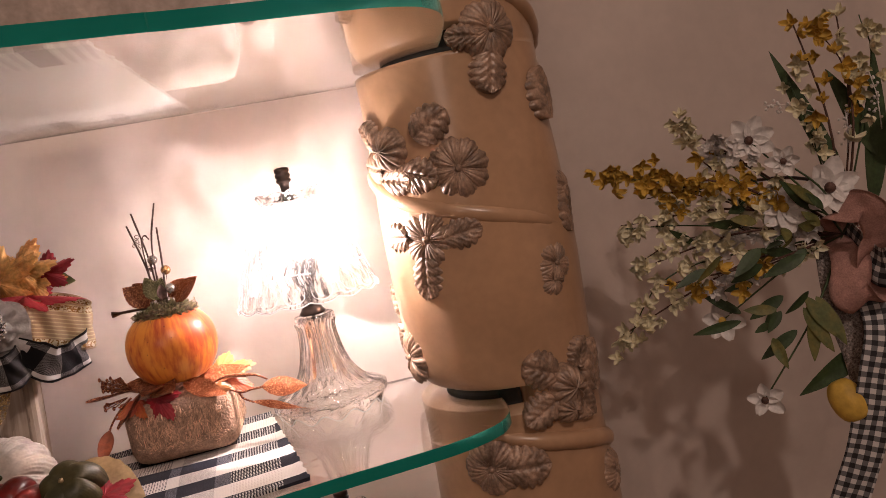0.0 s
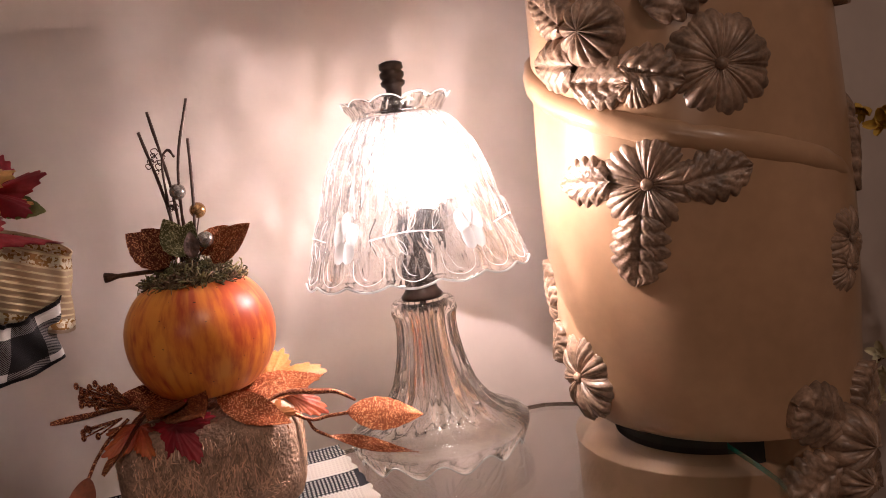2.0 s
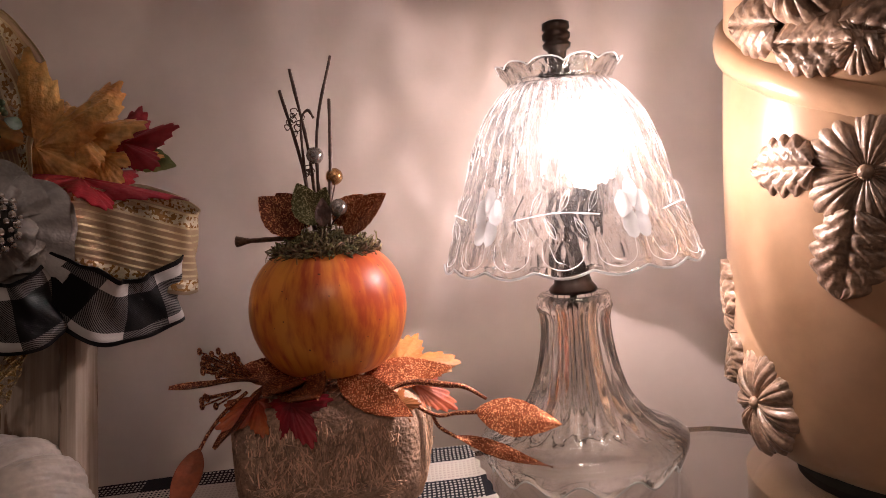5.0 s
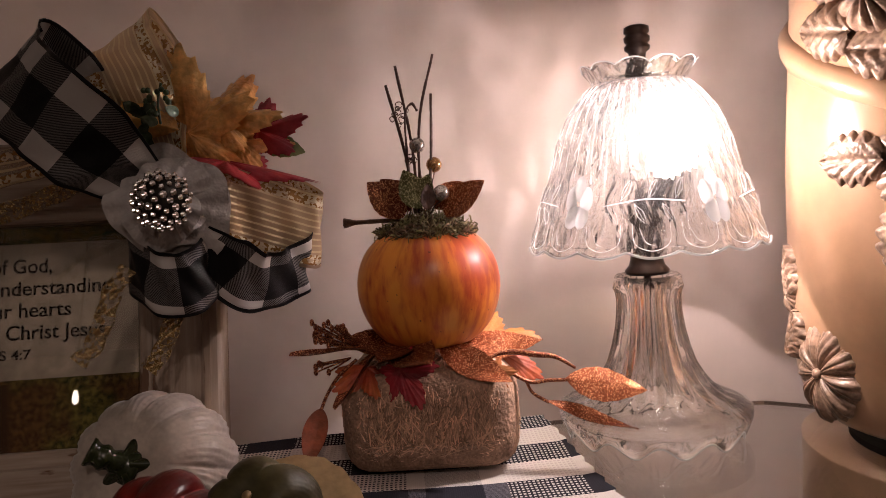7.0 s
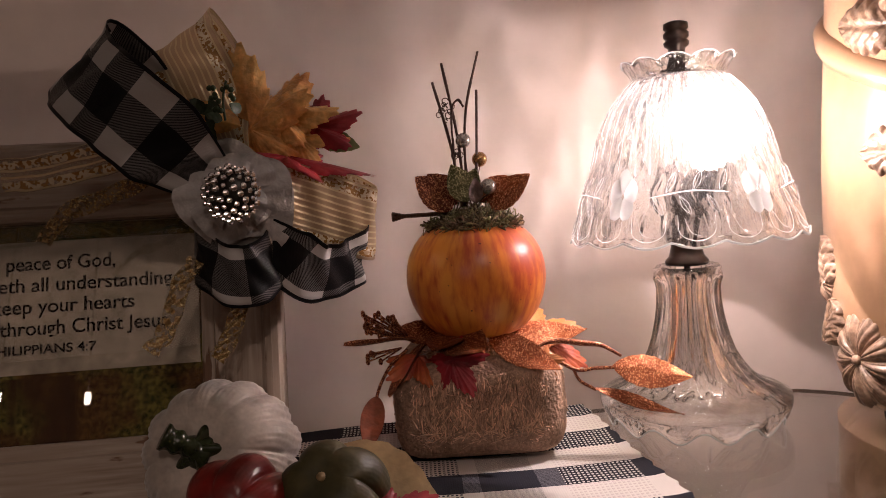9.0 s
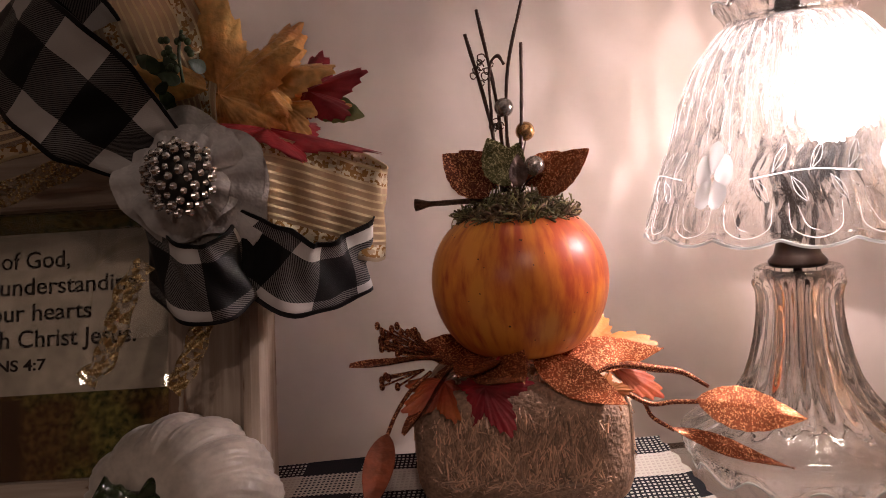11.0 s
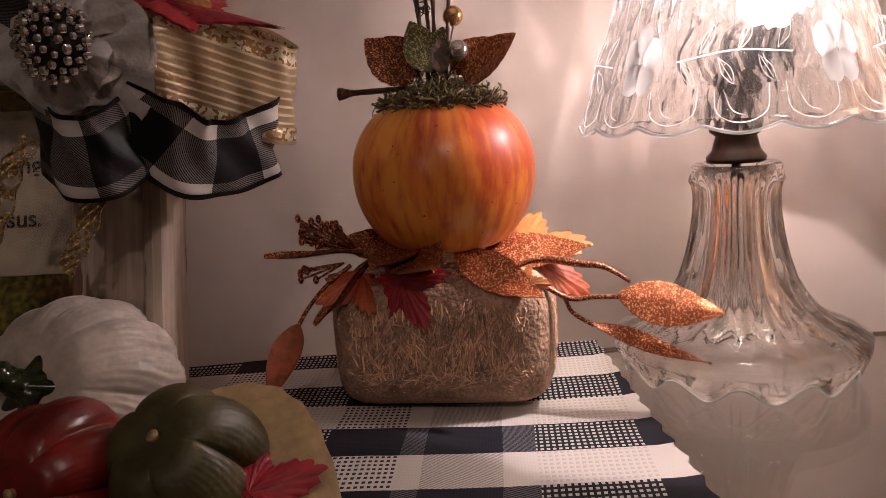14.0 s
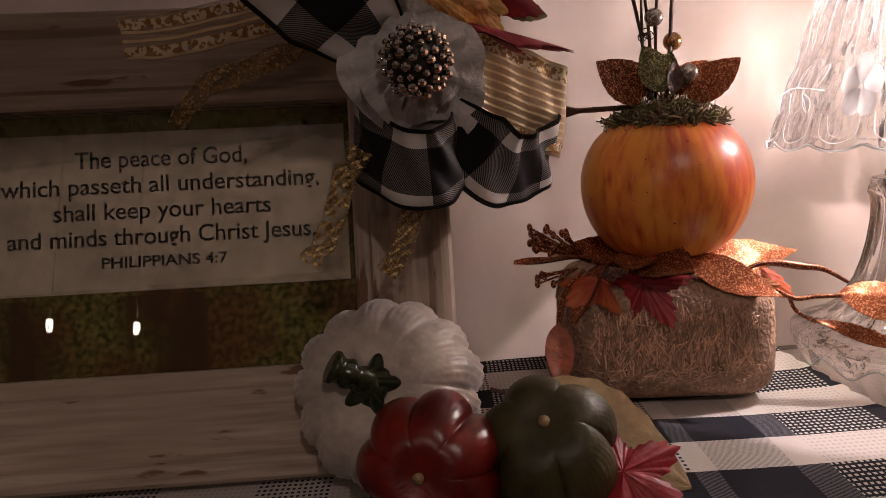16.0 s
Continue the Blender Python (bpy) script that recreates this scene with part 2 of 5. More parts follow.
# the third, with its cord and globe, only carries the added fill
for p in ROOM_AND_FILL_LAMPS:
    e = thing("room_and_fill_lamp", "small glowing globe lamp hanging from the ceiling for room and fill light", "ceiling lamp", p, group="room lamps")
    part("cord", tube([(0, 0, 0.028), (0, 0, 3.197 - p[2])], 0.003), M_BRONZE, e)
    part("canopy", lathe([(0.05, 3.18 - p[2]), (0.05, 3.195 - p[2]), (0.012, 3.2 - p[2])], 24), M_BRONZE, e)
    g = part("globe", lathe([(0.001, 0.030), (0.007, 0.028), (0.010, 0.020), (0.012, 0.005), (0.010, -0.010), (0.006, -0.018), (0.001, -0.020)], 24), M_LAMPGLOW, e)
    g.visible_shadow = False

# ---- glass shelves ----
SHELF = 1.200
low_front = [(-0.68, 0.352), (-0.40, 0.435), (-0.25, 0.484), (-0.163, 0.510), (-0.117, 0.525), (-0.06, 0.541), (-0.03, 0.551), (-0.008, 0.563), (0.006, 0.576), (0.012, 0.590), (0.014, 0.605), (0.010, 0.640), (0.0, 0.70), (-0.028, 0.735), (-0.05, 0.752), (-0.075, 0.761)]
low_back = [(-0.10, 0.757), (-0.68, 0.568)]
shelf = part("glass_shelf", slab(rounded(low_front) + low_back, SHELF - 0.010, SHELF), [M_GLASS, M_EDGE], smooth=False)
tagged(shelf, "clear glass shelf with a polished green edge", "shelf", "glass shelves")
UPPER = 1.506
up_front = [(-0.68, 0.145), (-0.191, 0.364), (-0.122, 0.397), (-0.039, 0.433), (-0.015, 0.446), (0.004, 0.463), (0.014, 0.482), (0.019, 0.505), (0.020, 0.54), (0.014, 0.64), (0.0, 0.70), (-0.028, 0.745), (-0.05, 0.764)]
up_back = [(-0.075, 0.765), (-0.68, 0.568)]
shelf2 = part("glass_shelf", slab(rounded(up_front) + up_back, UPPER - 0.010, UPPER), [M_GLASS, M_EDGE], smooth=False)
tagged(shelf2, "clear glass upper shelf with a bright green edge", "shelf", "glass shelves")
shelf2.visible_shadow = False

shelf3 = part("glass_shelf", slab(rounded(low_front) + low_back, 0.884, 0.894), [M_GLASS, M_EDGE], smooth=False)
tagged(shelf3, "clear glass lower shelf with a polished green edge", "shelf", "glass shelves")
shelf3.visible_shadow = False

# ---- relief column ----
CX, CY, CR = 0.020, 0.710, 0.085
SLOTS = [(0.880, 0.898), (1.186, 1.2075), (1.492, 1.513)]


def col_radius(th, z):
    """Radius of the column; th in degrees from the room side, slots on the shelf side."""
    r = CR + 0.0025 * math.sin((z - 1.2) * 2 * math.pi / 0.306 - 0.9)
    for a, b in SLOTS:
        side = min(1.0, max(0.0, (13 - th) / 2)) * min(1.0, max(0.0, (th + 172) / 5))
        if a <= z <= b:
            r -= 0.034 * side
        elif b < z < b + 0.032:
            k = 1 - (z - b) / 0.032
            r -= 0.016 * (1 - math.sqrt(max(0.0, 1 - k * k))) * min(1.0, max(0.0, (13 - th) / 60)) * min(1.0, max(0.0, (th + 172) / 20))
    return r


def on_col(th, z, h=0.0):
    a = radians(th)
    r = col_radius((th + 180) % 360 - 180, z) if h is None else CR + h
    return Vector((CX + r * math.sin(a), CY - r * math.cos(a), z))


def column_mesh():
    zs = [0.0, 0.25, 0.5, 0.75]
    z = 0.86
    while z < 1.60:
        zs.append(z)
        z += 0.004
    for a, b in SLOTS:
        zs += [a - 0.0004, a, b, b + 0.0006]
    zs += [1.7, 1.8, 1.86]
    zs = sorted(zs)
    n = 180
    verts, faces = [], []
    for z in zs:
        for i in range(n):
            th = -180 + 360 * i / n
            r = col_radius(th, z)
            a = radians(th)
            verts.append((CX + r * math.sin(a), CY - r * math.cos(a), z))
    for j in range(len(zs) - 1):
        for i in range(n):
            k = (i + 1) % n
            faces.append((j * n + i, j * n + k, (j + 1) * n + k, (j + 1) * n + i))
    faces.append(tuple(range((len(zs) - 1) * n, len(zs) * n)))
    return verts, faces


column = thing("shelf_column", "tan glazed column with bronze-grey flower reliefs holding the glass shelves", "column", (0, 0, 0))
body = part("column_body", column_mesh(), M_COLUMN, column)
# near-black strips put the shade inside the shelf slots into colour
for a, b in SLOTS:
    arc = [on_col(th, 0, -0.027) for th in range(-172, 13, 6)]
    part("slot_shade_strip", grid(len(arc) - 1, 1, lambda u, v: (arc[round(u * (len(arc) - 1))].x, arc[round(u * (len(arc) - 1))].y, a + 0.0005 + v * (b - a - 0.001))), M_SLOT, column)
for a0, a1 in ((-440, 120), (330, 640)):
    part("vine", tube([on_col(th, 1.36 - 0.00054 * (th + 2) + 0.004 * math.sin(th / 30), -0.0040) for th in range(a0, a1, 14)], lambda s: 0.0085 * min(1, 0.03 + 7 * s, 0.03 + 7 * (1 - s)), 12, 3, 0.12), M_COLUMN, column)


def relief_flower(th, z, r, rot=0.0, petals=5, h=0.0062):
    """An open bloom pressed on the column: notched petals, fine fanned ribs and a button."""
    def f(u, v):
        a = 2 * math.pi * u
        lobe = abs(math.cos(petals * (a + rot) / 2))
        fan = abs(math.sin((2.5 if petals < 7 else 1.5) * petals * (a + rot) + 0.35 * math.sin(3 * a + 4 * v)))
        out = r * (0.84 + 0.20 * lobe ** 0.35 + 0.05 * fan + 0.03 * math.sin(2 * a + 5 * rot))
        d = out * v
        notch = max(0.0, 1 - lobe * 3.5)
        cup = 0.30 + 0.62 * math.sin(math.pi * min(1, v * 1.02)) ** 0.8 * (0.55 + 0.45 * lobe)
        hh = h * (1 - v ** 5) * (cup - 0.30 * (1 - fan ** 0.6) * v ** 0.5 * (1 - 0.4 * v) - 0.35 * notch * v + 0.12 * math.sin(petals * a + 3 * rot) * v) - 0.002 * (v > 0.99)
        return on_col(th + math.degrees(d * math.cos(a) / CR), z + d * math.sin(a), hh)
    v, fc = grid(230, 14, f, True)
    b = ball(on_col(th, z, h * 0.55), r * 0.12, 10)
    return joined((v, fc), b)


def relief_leaf(th, z, length, rot, width=0.5, h=0.006):
    """A serrated leaf with veins, from its stalk end along rot degrees."""
    ca, sa = math.cos(radians(rot)), math.sin(radians(rot))
    def f(u, v):
        x = u
        w = width * length * max(0.0, 1 - abs(2 * x - 0.9) ** 2.4 / (1.0 if x < 0.45 else 1.27)) ** 0.6 * (0.82 + 0.26 * abs(math.sin(5 * math.pi * x)) ** 0.6) * 0.5
        s = (v - 0.5) * 2
        px, py = (x - 0.5) * length, s * w
        groove = abs(math.sin(math.pi * (5 * x - 2.2 * abs(s) + 0.15 * math.sin(5 * s + rot)))) ** 0.5
        hh = h * (1 - abs(s) ** 4) * (0.66 + 0.34 * groove + 0.14 * math.sin(4 * x + 2 * s + rot)) * (1 - 0.4 * max(0, 1 - abs(s) * 7)) - 0.002 * (abs(s) > 0.98)
        return on_col(th + math.degrees((px * ca - py * sa) / CR), z + px * sa + py * ca, hh)
    return grid(48, 20, f)


def relief_bud(th, z, r, h=0.016):
    """A ribbed gourd-like bud."""
    def f(u, v):
        a = 2 * math.pi * u
        d = r * v * (0.92 + 0.08 * abs(math.sin(5 * a)))
        hh = h * math.sqrt(max(0, 1 - v * v)) * (0.62 + 0.38 * abs(math.sin(6 * a)) ** 0.7) - 0.001
        return on_col(th + math.degrees(d * math.cos(a) * 0.9 / CR), z + d * math.sin(a), hh)
    return grid(60, 8, f, True)


for th, z, r, rot, petals in [(27, 1.503, 0.025, 0.2, 5), (-5, 1.398, 0.025, 0.6, 8), (-31, 1.345, 0.027, 0.1, 5), (42, 1.303, 0.021, 0.4, 5), (38, 1.290, 0.015, 1.2, 5), (-70, 1.239, 0.024, 0.9, 9), (-98, 1.278, 0.016, 0.3, 5), (-20, 1.142, 0.025, 0.5, 5), (-31, 1.397, 0.015, 0.3, 5), (33, 1.179, 0.012, 0.4, 7), (70, 1.36, 0.02, 0.5, 5), (67, 1.10, 0.02, 0.5, 5)]:
    part("flower_relief", relief_flower(th, z, r, rot, petals), M_RELIEF, column)
for th, z, ln, rot, w in [(22, 1.468, 0.036, -100, 0.65), (10, 1.500, 0.03, 170, 0.5), (-16, 1.438, 0.038, 30, 0.6), (-63, 1.412, 0.034, 170, 0.6), (-26, 1.398, 0.034, -20, 0.6), (-64, 1.440, 0.032, 140, 0.6), (-43, 1.398, 0.034, -10, 0.6), (-54, 1.349, 0.034, 178, 0.6), (-9, 1.346, 0.034, 8, 0.6), (-36, 1.312, 0.040, -100, 0.6), (18, 1.219, 0.036, 150, 0.65), (14, 1.183, 0.036, 205, 0.6), (44, 1.178, 0.034, -60, 0.7), (48, 1.222, 0.03, 60, 0.6), (60, 1.205, 0.05, 80, 0.6), (62, 1.447, 0.05, 95, 0.6), (66, 1.345, 0.045, 80, 0.6), (1, 1.140, 0.04, 0, 0.7), (-88, 1.255, 0.03, 70, 0.6), (-92, 1.29, 0.03, 100, 0.6)]:
    part("leaf_relief", relief_leaf(th, z, ln * 0.92, rot, w * 1.55), M_RELIEF, column)
for th, z, r in [(-45, 1.424, 0.020), (33, 1.198, 0.021), (30, 1.180, 0.014)]:
    part("bud_relief", relief_bud(th, z, r), M_RELIEF, column)

# ---- crystal lamp ----
def crystal_lamp(where, lit):
    e = thing("crystal_lamp", ("lit" if lit else "unlit") + " cut-glass table lamp with scalloped shade on glass shelf", "table lamp", where, group="crystal lamps")
    flutes = 20

    bore = [(0.0105, 0.0900), (0.0120, 0.080), (0.0122, 0.070), (0.0135, 0.055), (0.0175, 0.040), (0.0265, 0.028), (0.038, 0.0200), (0.0475, 0.0150), (0.0495, 0.0120), (0.0480, 0.0055)]

    def base_warp(a, r, z):
        if (r, z) not in bore:
            r += 0.0016 * math.cos(flutes * a + 12 * max(0.0, 0.045 - z) * math.sin(5 * a)) * min(1.0, max(0.0, (z - 0.0185) / 0.012)) * (1 if z < 0.086 else 0)
        if z < 0.012:
            z += 0.0036 * math.cos(12 * a) * (0.012 - z) / 0.008
            r += 0.0012 * math.cos(12 * a) * (0.012 - z) / 0.008
        return r, z
    prof = [(0.0480, 0.0038), (0.0505, 0.0040), (0.0525, 0.0080), (0.0540, 0.012), (0.0540, 0.0165), (0.049, 0.0190), (0.040, 0.0225), (0.033, 0.0275), (0.0275, 0.034), (0.0235, 0.041), (0.0205, 0.050), (0.0182, 0.060), (0.0168, 0.070), (0.0165, 0.078), (0.0172, 0.082), (0.0182, 0.084), (0.0190, 0.0875), (0.0190, 0.090), (0.0175, 0.0915)]
    b = part("base", lathe(prof + bore + prof[:1], 240, base_warp, False), M_BASE, e)
    # frosted wavy tube stands in for the glint on the foot's edge
    foot = [(0.0500 + 0.0012 * math.cos(12 * a), a, 0.0040 + 0.0036 * math.cos(12 * a)) for a in (2 * math.pi * i / 144 for i in range(145))]
    fb = part("foot_glint", tube([(r * math.cos(a), r * math.sin(a), z) for r, a, z in foot], 0.0006, 6, 2), M_FROST, b)
    fb.visible_shadow = False
    b.visible_shadow = False
    part("rod", tube([(0, 0, 0.045), (0, 0, 0.092)], 0.0020, 10), M_BRONZE, b)
    part("collar", lathe([(0.012, 0.092), (0.0125, 0.094), (0.010, 0.097), (0.0085, 0.103), (0.011, 0.105), (0.011, 0.112), (0.009, 0.114), (0.009, 0.135), (0.0105, 0.137), (0.0105, 0.146)], 28), M_BRONZE, e)

    def leaf_cut(a, t):
        """Raised leaves of the cut spray between the flowers."""
        k = (math.degrees(a) + 128) % 72
        best = 0.0
        for q in range(5):
            for sg in (-1, 1):
                x, y = radians(k - 18.5 - 8.0 * q), t - 0.26 - 0.012 * sg
                along, across = (x * 0.062 + y * sg * 0.062) / 0.0088, (y * sg * 0.062 - x * 0.062) / 0.0088
                along -= 0.25
                d = (along / 0.85) ** 2 + (across / 0.38) ** 2
                if d < 1:
                    best = max(best, 0.0016 * (1 - d) ** 0.5 * (0.45 + 0.55 * min(1, abs(across) * 7)))
        return best

    def shade_r(a, t):
        """Outer radius and height of the shade, t from the rim up."""
        pts = [(0, 0.0690, 0.108), (0.1, 0.0655, 0.118), (0.25, 0.0602, 0.134), (0.4, 0.0545, 0.151), (0.55, 0.0485, 0.167), (0.7, 0.0415, 0.182), (0.82, 0.0325, 0.194), (0.88, 0.0272, 0.199), (0.94, 0.0285, 0.204), (1.0, 0.0315, 0.210)]
        for (t0, r0, z0), (t1, r1, z1) in zip(pts, pts[1:]):
            if t <= t1:
                k = (t - t0) / (t1 - t0)
                r, z = r0 + (r1 - r0) * k, z0 + (z1 - z0) * k
                break
        r *= 0.935 + 0.035 * t
        if t < 0.05:
            z -= 0.0030 * abs(math.cos(8 * a)) * (1 - t / 0.05) - 0.003 * (1 - t / 0.05)
            r += 0.0010 * (1 - t / 0.05)
        if t > 0.9:
            s = (t - 0.9) / 0.1
            r += 0.0014 * abs(math.cos(5.5 * a)) * s
            z += 0.0034 * abs(math.cos(5.5 * a)) ** 0.6 * s - 0.0042 * s
        if 0.36 < t < 0.88:
            s = math.sin(math.pi * (t - 0.36) / 0.52)
            fl = abs(math.cos(19 * a + 0.06 * math.sin(40 * t + 3 * a)))
            r += 0.0030 * (fl ** 0.7 - 0.5) * s - 0.0016 * max(0.0, 1 - ((t - 0.50) / 0.13) ** 2) * abs(math.sin(19 * a)) ** 3
        if 0.14 < t < 0.38:
            r += leaf_cut(a, t)
        if t < 0.2:
            r += 0.0016 * math.sin(math.pi * t / 0.2) * abs(math.cos(8 * a)) ** 0.5 + 0.0007 * math.sin(math.pi * t / 0.2) * math.cos(32 * a)
        return r, z
    n, rows = 520, 120
    verts, faces = [], []
    for j in range(rows + 1):
        for i in range(n):
            a = 2 * math.pi * i / n
            r, z = shade_r(a, j / rows)
            verts.append((r * math.cos(a), r * math.sin(a), z))
    for j in range(rows, -1, -1):
        t = j / rows
        for i in range(n):
            a = 2 * math.pi * i / n
            r, z = shade_r(a, t)
            smooth_r = r - 0.0034 if t < 0.04 or t > 0.9 else shade_r(0.05, t)[0] - 0.0042
            verts.append((smooth_r * math.cos(a), smooth_r * math.sin(a), z + (0.0004 if 0 < j < rows else 0)))
    tot = 2 * (rows + 1)
    for j in range(tot):
        for i in range(n):
            k = (i + 1) % n
            q = (j + 1) % tot
            faces.append((j * n + i, j * n + k, q * n + k, q * n + i))
    s = part("shade", (verts, faces), M_SHADE, e, "clear cut-glass shade with frosted flowers")

    # frosted tubes draw the light gathered along the lower and upper rims
    rim = [tuple(Vector((shade_r(a, 0)[0] * math.cos(a), shade_r(a, 0)[0] * math.sin(a), shade_r(a, 0)[1]))) for a in (2 * math.pi * i / 128 for i in range(129))]
    rb = part("rim_glint", tube(rim, 0.00065, 6, 2), M_FROST, s)
    rb.visible_shadow = False
    rim = [tuple(Vector((shade_r(a, 1)[0] * math.cos(a), shade_r(a, 1)[0] * math.sin(a), shade_r(a, 1)[1]))) for a in (2 * math.pi * i / 128 for i in range(129))]
    rb = part("rim_glint", tube(rim, 0.00035, 6, 2), M_FROST, s)
    rb.visible_shadow = False
    # white tubes paint the glints on edges of the cut flutes and thumbprints
    def line(path, r, k=4):
        return tube(path, lambda q: r * (0.35 + 0.65 * math.sin(3.14 * q)), 4, k)

    def spot(a, t, out=0.0001):
        r, z = shade_r(a, t)
        return ((r + out) * math.cos(a), (r + out) * math.sin(a), z)
    rc = random.Random(3)
    cuts = []
    for i in range(76):
        a = math.pi * i / 38 + rc.uniform(-0.015, 0.015)
        t = 0.86 - 0.03 * (i % 2)
        while t > 0.42 + 0.08 * rc.random():
            ln = rc.uniform(0.06, 0.17)
            w = rc.uniform(-0.03, 0.03)
            cuts.append(line([spot(a, t), spot(a + w, t - ln / 2), spot(a, max(0.38, t - ln))], rc.uniform(0.00006, 0.00015), 3))
            t -= ln * rc.uniform(0.9, 1.3)
    for i in range(16):
        a = math.pi * i / 8
        cuts.append(line([spot(a - 0.15, 0.16), spot(a - 0.13, 0.07), spot(a, 0.035), spot(a + 0.13, 0.07), spot(a + 0.15, 0.16)], 0.00018))
        cuts.append(line([spot(a - 0.10, 0.15), spot(a - 0.05, 0.08), spot(a + 0.02, 0.06)], 0.00013))
    rg = tagged(part("cut_glint_lines", joined(*cuts), M_CUT, s, "fine white lines painting glints on the cuts"), kind="stuff")
    rg.visible_shadow = False

    # frosted garland round the shade
    def on_shade(a, t, out=0.0006):
        r, z = shade_r(a, t)
        return Vector(((r + out) * math.cos(a), (r + out) * math.sin(a), z))

    def petal_patch(a0, t0, la, lt, rot, fat=0.62):
        c, sn = math.cos(rot), math.sin(rot)
        def f(u, v):
            x = u * 2 - 1
            w = math.sqrt(max(0, 1 - x * x)) * (v * 2 - 1)
            px, py = x * c - w * fat * sn, x * sn + w * fat * c
            return on_shade(a0 + px * la, t0 + py * lt, 0.0004 + 0.0010 * math.sqrt(max(0, 1 - x * x)) * (1 - abs(2 * v - 1) ** 2))
        return grid(10, 6, f)
    for k in range(5):
        a0 = radians(-128 + 72 * k)
        pet = []
        for p in range(5):
            ang = 2 * math.pi * p / 5 + 0.3
            pet.append(petal_patch(a0 + 0.088 * math.cos(ang), 0.26 + 0.070 * math.sin(ang), 0.074, 0.060, ang, 0.95))
        fl = part("etched_flower", joined(*pet), M_FROST, s, "frosted white etched flower")
        fl.visible_shadow = False
        part("etched_stem", tube([on_shade(a0 + radians(16), 0.25, 0.001), on_shade(a0 + radians(36), 0.272, 0.0008), on_shade(a0 + radians(55), 0.255, 0.0008)], 0.00026, 6), M_CUT, s).visible_shadow = False
        for q in range(6):
            aa = a0 + radians(20 + 6.5 * q)
            sg = 1 if q % 2 else -1
            pts = [(aa - 0.045, 0.26 + sg * 0.008), (aa - 0.02, 0.26 + sg * 0.062), (aa + 0.045, 0.26 + sg * 0.095), (aa + 0.03, 0.26 + sg * 0.045), (aa - 0.045, 0.26 + sg * 0.008)]
            lf = part("etched_leaf", joined(tube([on_shade(*p, 0.0006) for p in pts], 0.00009, 4, 4), tube([on_shade(aa - 0.04, 0.26 + sg * 0.012, 0.0012), on_shade(aa + 0.035, 0.26 + sg * 0.085, 0.0012)], 0.00007, 4)), M_CUT, s)
            lf.visible_shadow = False
    part("shade_cap", lathe([(0.004, 0.1975), (0.0215, 0.1975), (0.0220, 0.1985), (0.004, 0.1995)], 36), M_BRONZE, e, "dark metal washer under the finial")
    part("finial", lathe([(0.0025, 0.196), (0.0085, 0.200), (0.009, 0.203), (0.006, 0.2055), (0.0042, 0.210), (0.0048, 0.215), (0.0068, 0.2165), (0.0072, 0.2185), (0.0058, 0.2198), (0.0070, 0.2212), (0.0072, 0.2235), (0.0058, 0.2248), (0.0070, 0.226), (0.0068, 0.229), (0.004, 0.2302)], 28), M_BRONZE, e)
    if lit:
        loc = BULB - Vector(where)
        tilt = Vector((loc.x, loc.y, 0))
        part("bulb_socket", joined(tube([tilt * 0.75 + Vector((0, 0, 0.132)), tilt * 0.97 + Vector((0, 0, loc.z - 0.0080))], 0.0068, 20), tube([Vector((0, 0, 0.128)), tilt * 0.8 + Vector((0, 0, 0.134))], 0.004, 10)), M_BRONZE, e)
        gl = part("bulb", ball(loc, 0.0145, 20, (1, 1, 1.4)), M_BULB, e, "glowing warm bulb")
        gl.visible_shadow = False
    return e


crystal_lamp((-0.1455, 0.703, SHELF + 0.0005), True)
crystal_lamp((-0.155, 0.690, 0.8945), False)

# ---- materials of the loose things ----
def node_mat(name, rough=0.6, metal=0.0):
    m = bpy.data.materials.new(name)
    m.use_nodes = True
    n, link = m.node_tree.nodes, m.node_tree.links.new
    b = n["Principled BSDF"]
    b.inputs["Roughness"].default_value, b.inputs["Metallic"].default_value = rough, metal

    def op(kind, a, c=None, d=None):
        x = n.new("ShaderNodeMath")
        x.operation = kind
        for k, q in enumerate((a, c, d)):
            if q is None:
                continue
            if isinstance(q, (int, float)):
                x.inputs[k].default_value = q
            else:
                link(q, x.inputs[k])
        return x.outputs[0]

    def mix(f, a, c):
        x = n.new("ShaderNodeMixRGB")
        for k, q in enumerate((f, a, c)):
            if isinstance(q, (int, float)):
                x.inputs[k].default_value = q
            elif isinstance(q, tuple):
                x.inputs[k].default_value = (*q, 1)
            else:
                link(q, x.inputs[k])
        return x.outputs[0]
    return m, n, link, b, op, mix


def noise_node(n, link, vec, scale, detail=3):
    t = n.new("ShaderNodeTexNoise")
    t.inputs["Scale"].default_value, t.inputs["Detail"].default_value = scale, detail
    link(vec, t.inputs[0])
    return t.outputs[0]


def stretched(n, link, vec, s):
    mp = n.new("ShaderNodeMapping")
    mp.inputs["Scale"].default_value = s
    link(vec, mp.inputs[0])
    return mp.outputs[0]


def relief(n, link, b, height, strength, dist=0.001):
    bp = n.new("ShaderNodeBump")
    bp.inputs["Strength"].default_value, bp.inputs["Distance"].default_value = strength, dist
    link(height, bp.inputs["Height"])
    link(bp.outputs[0], b.inputs["Normal"])


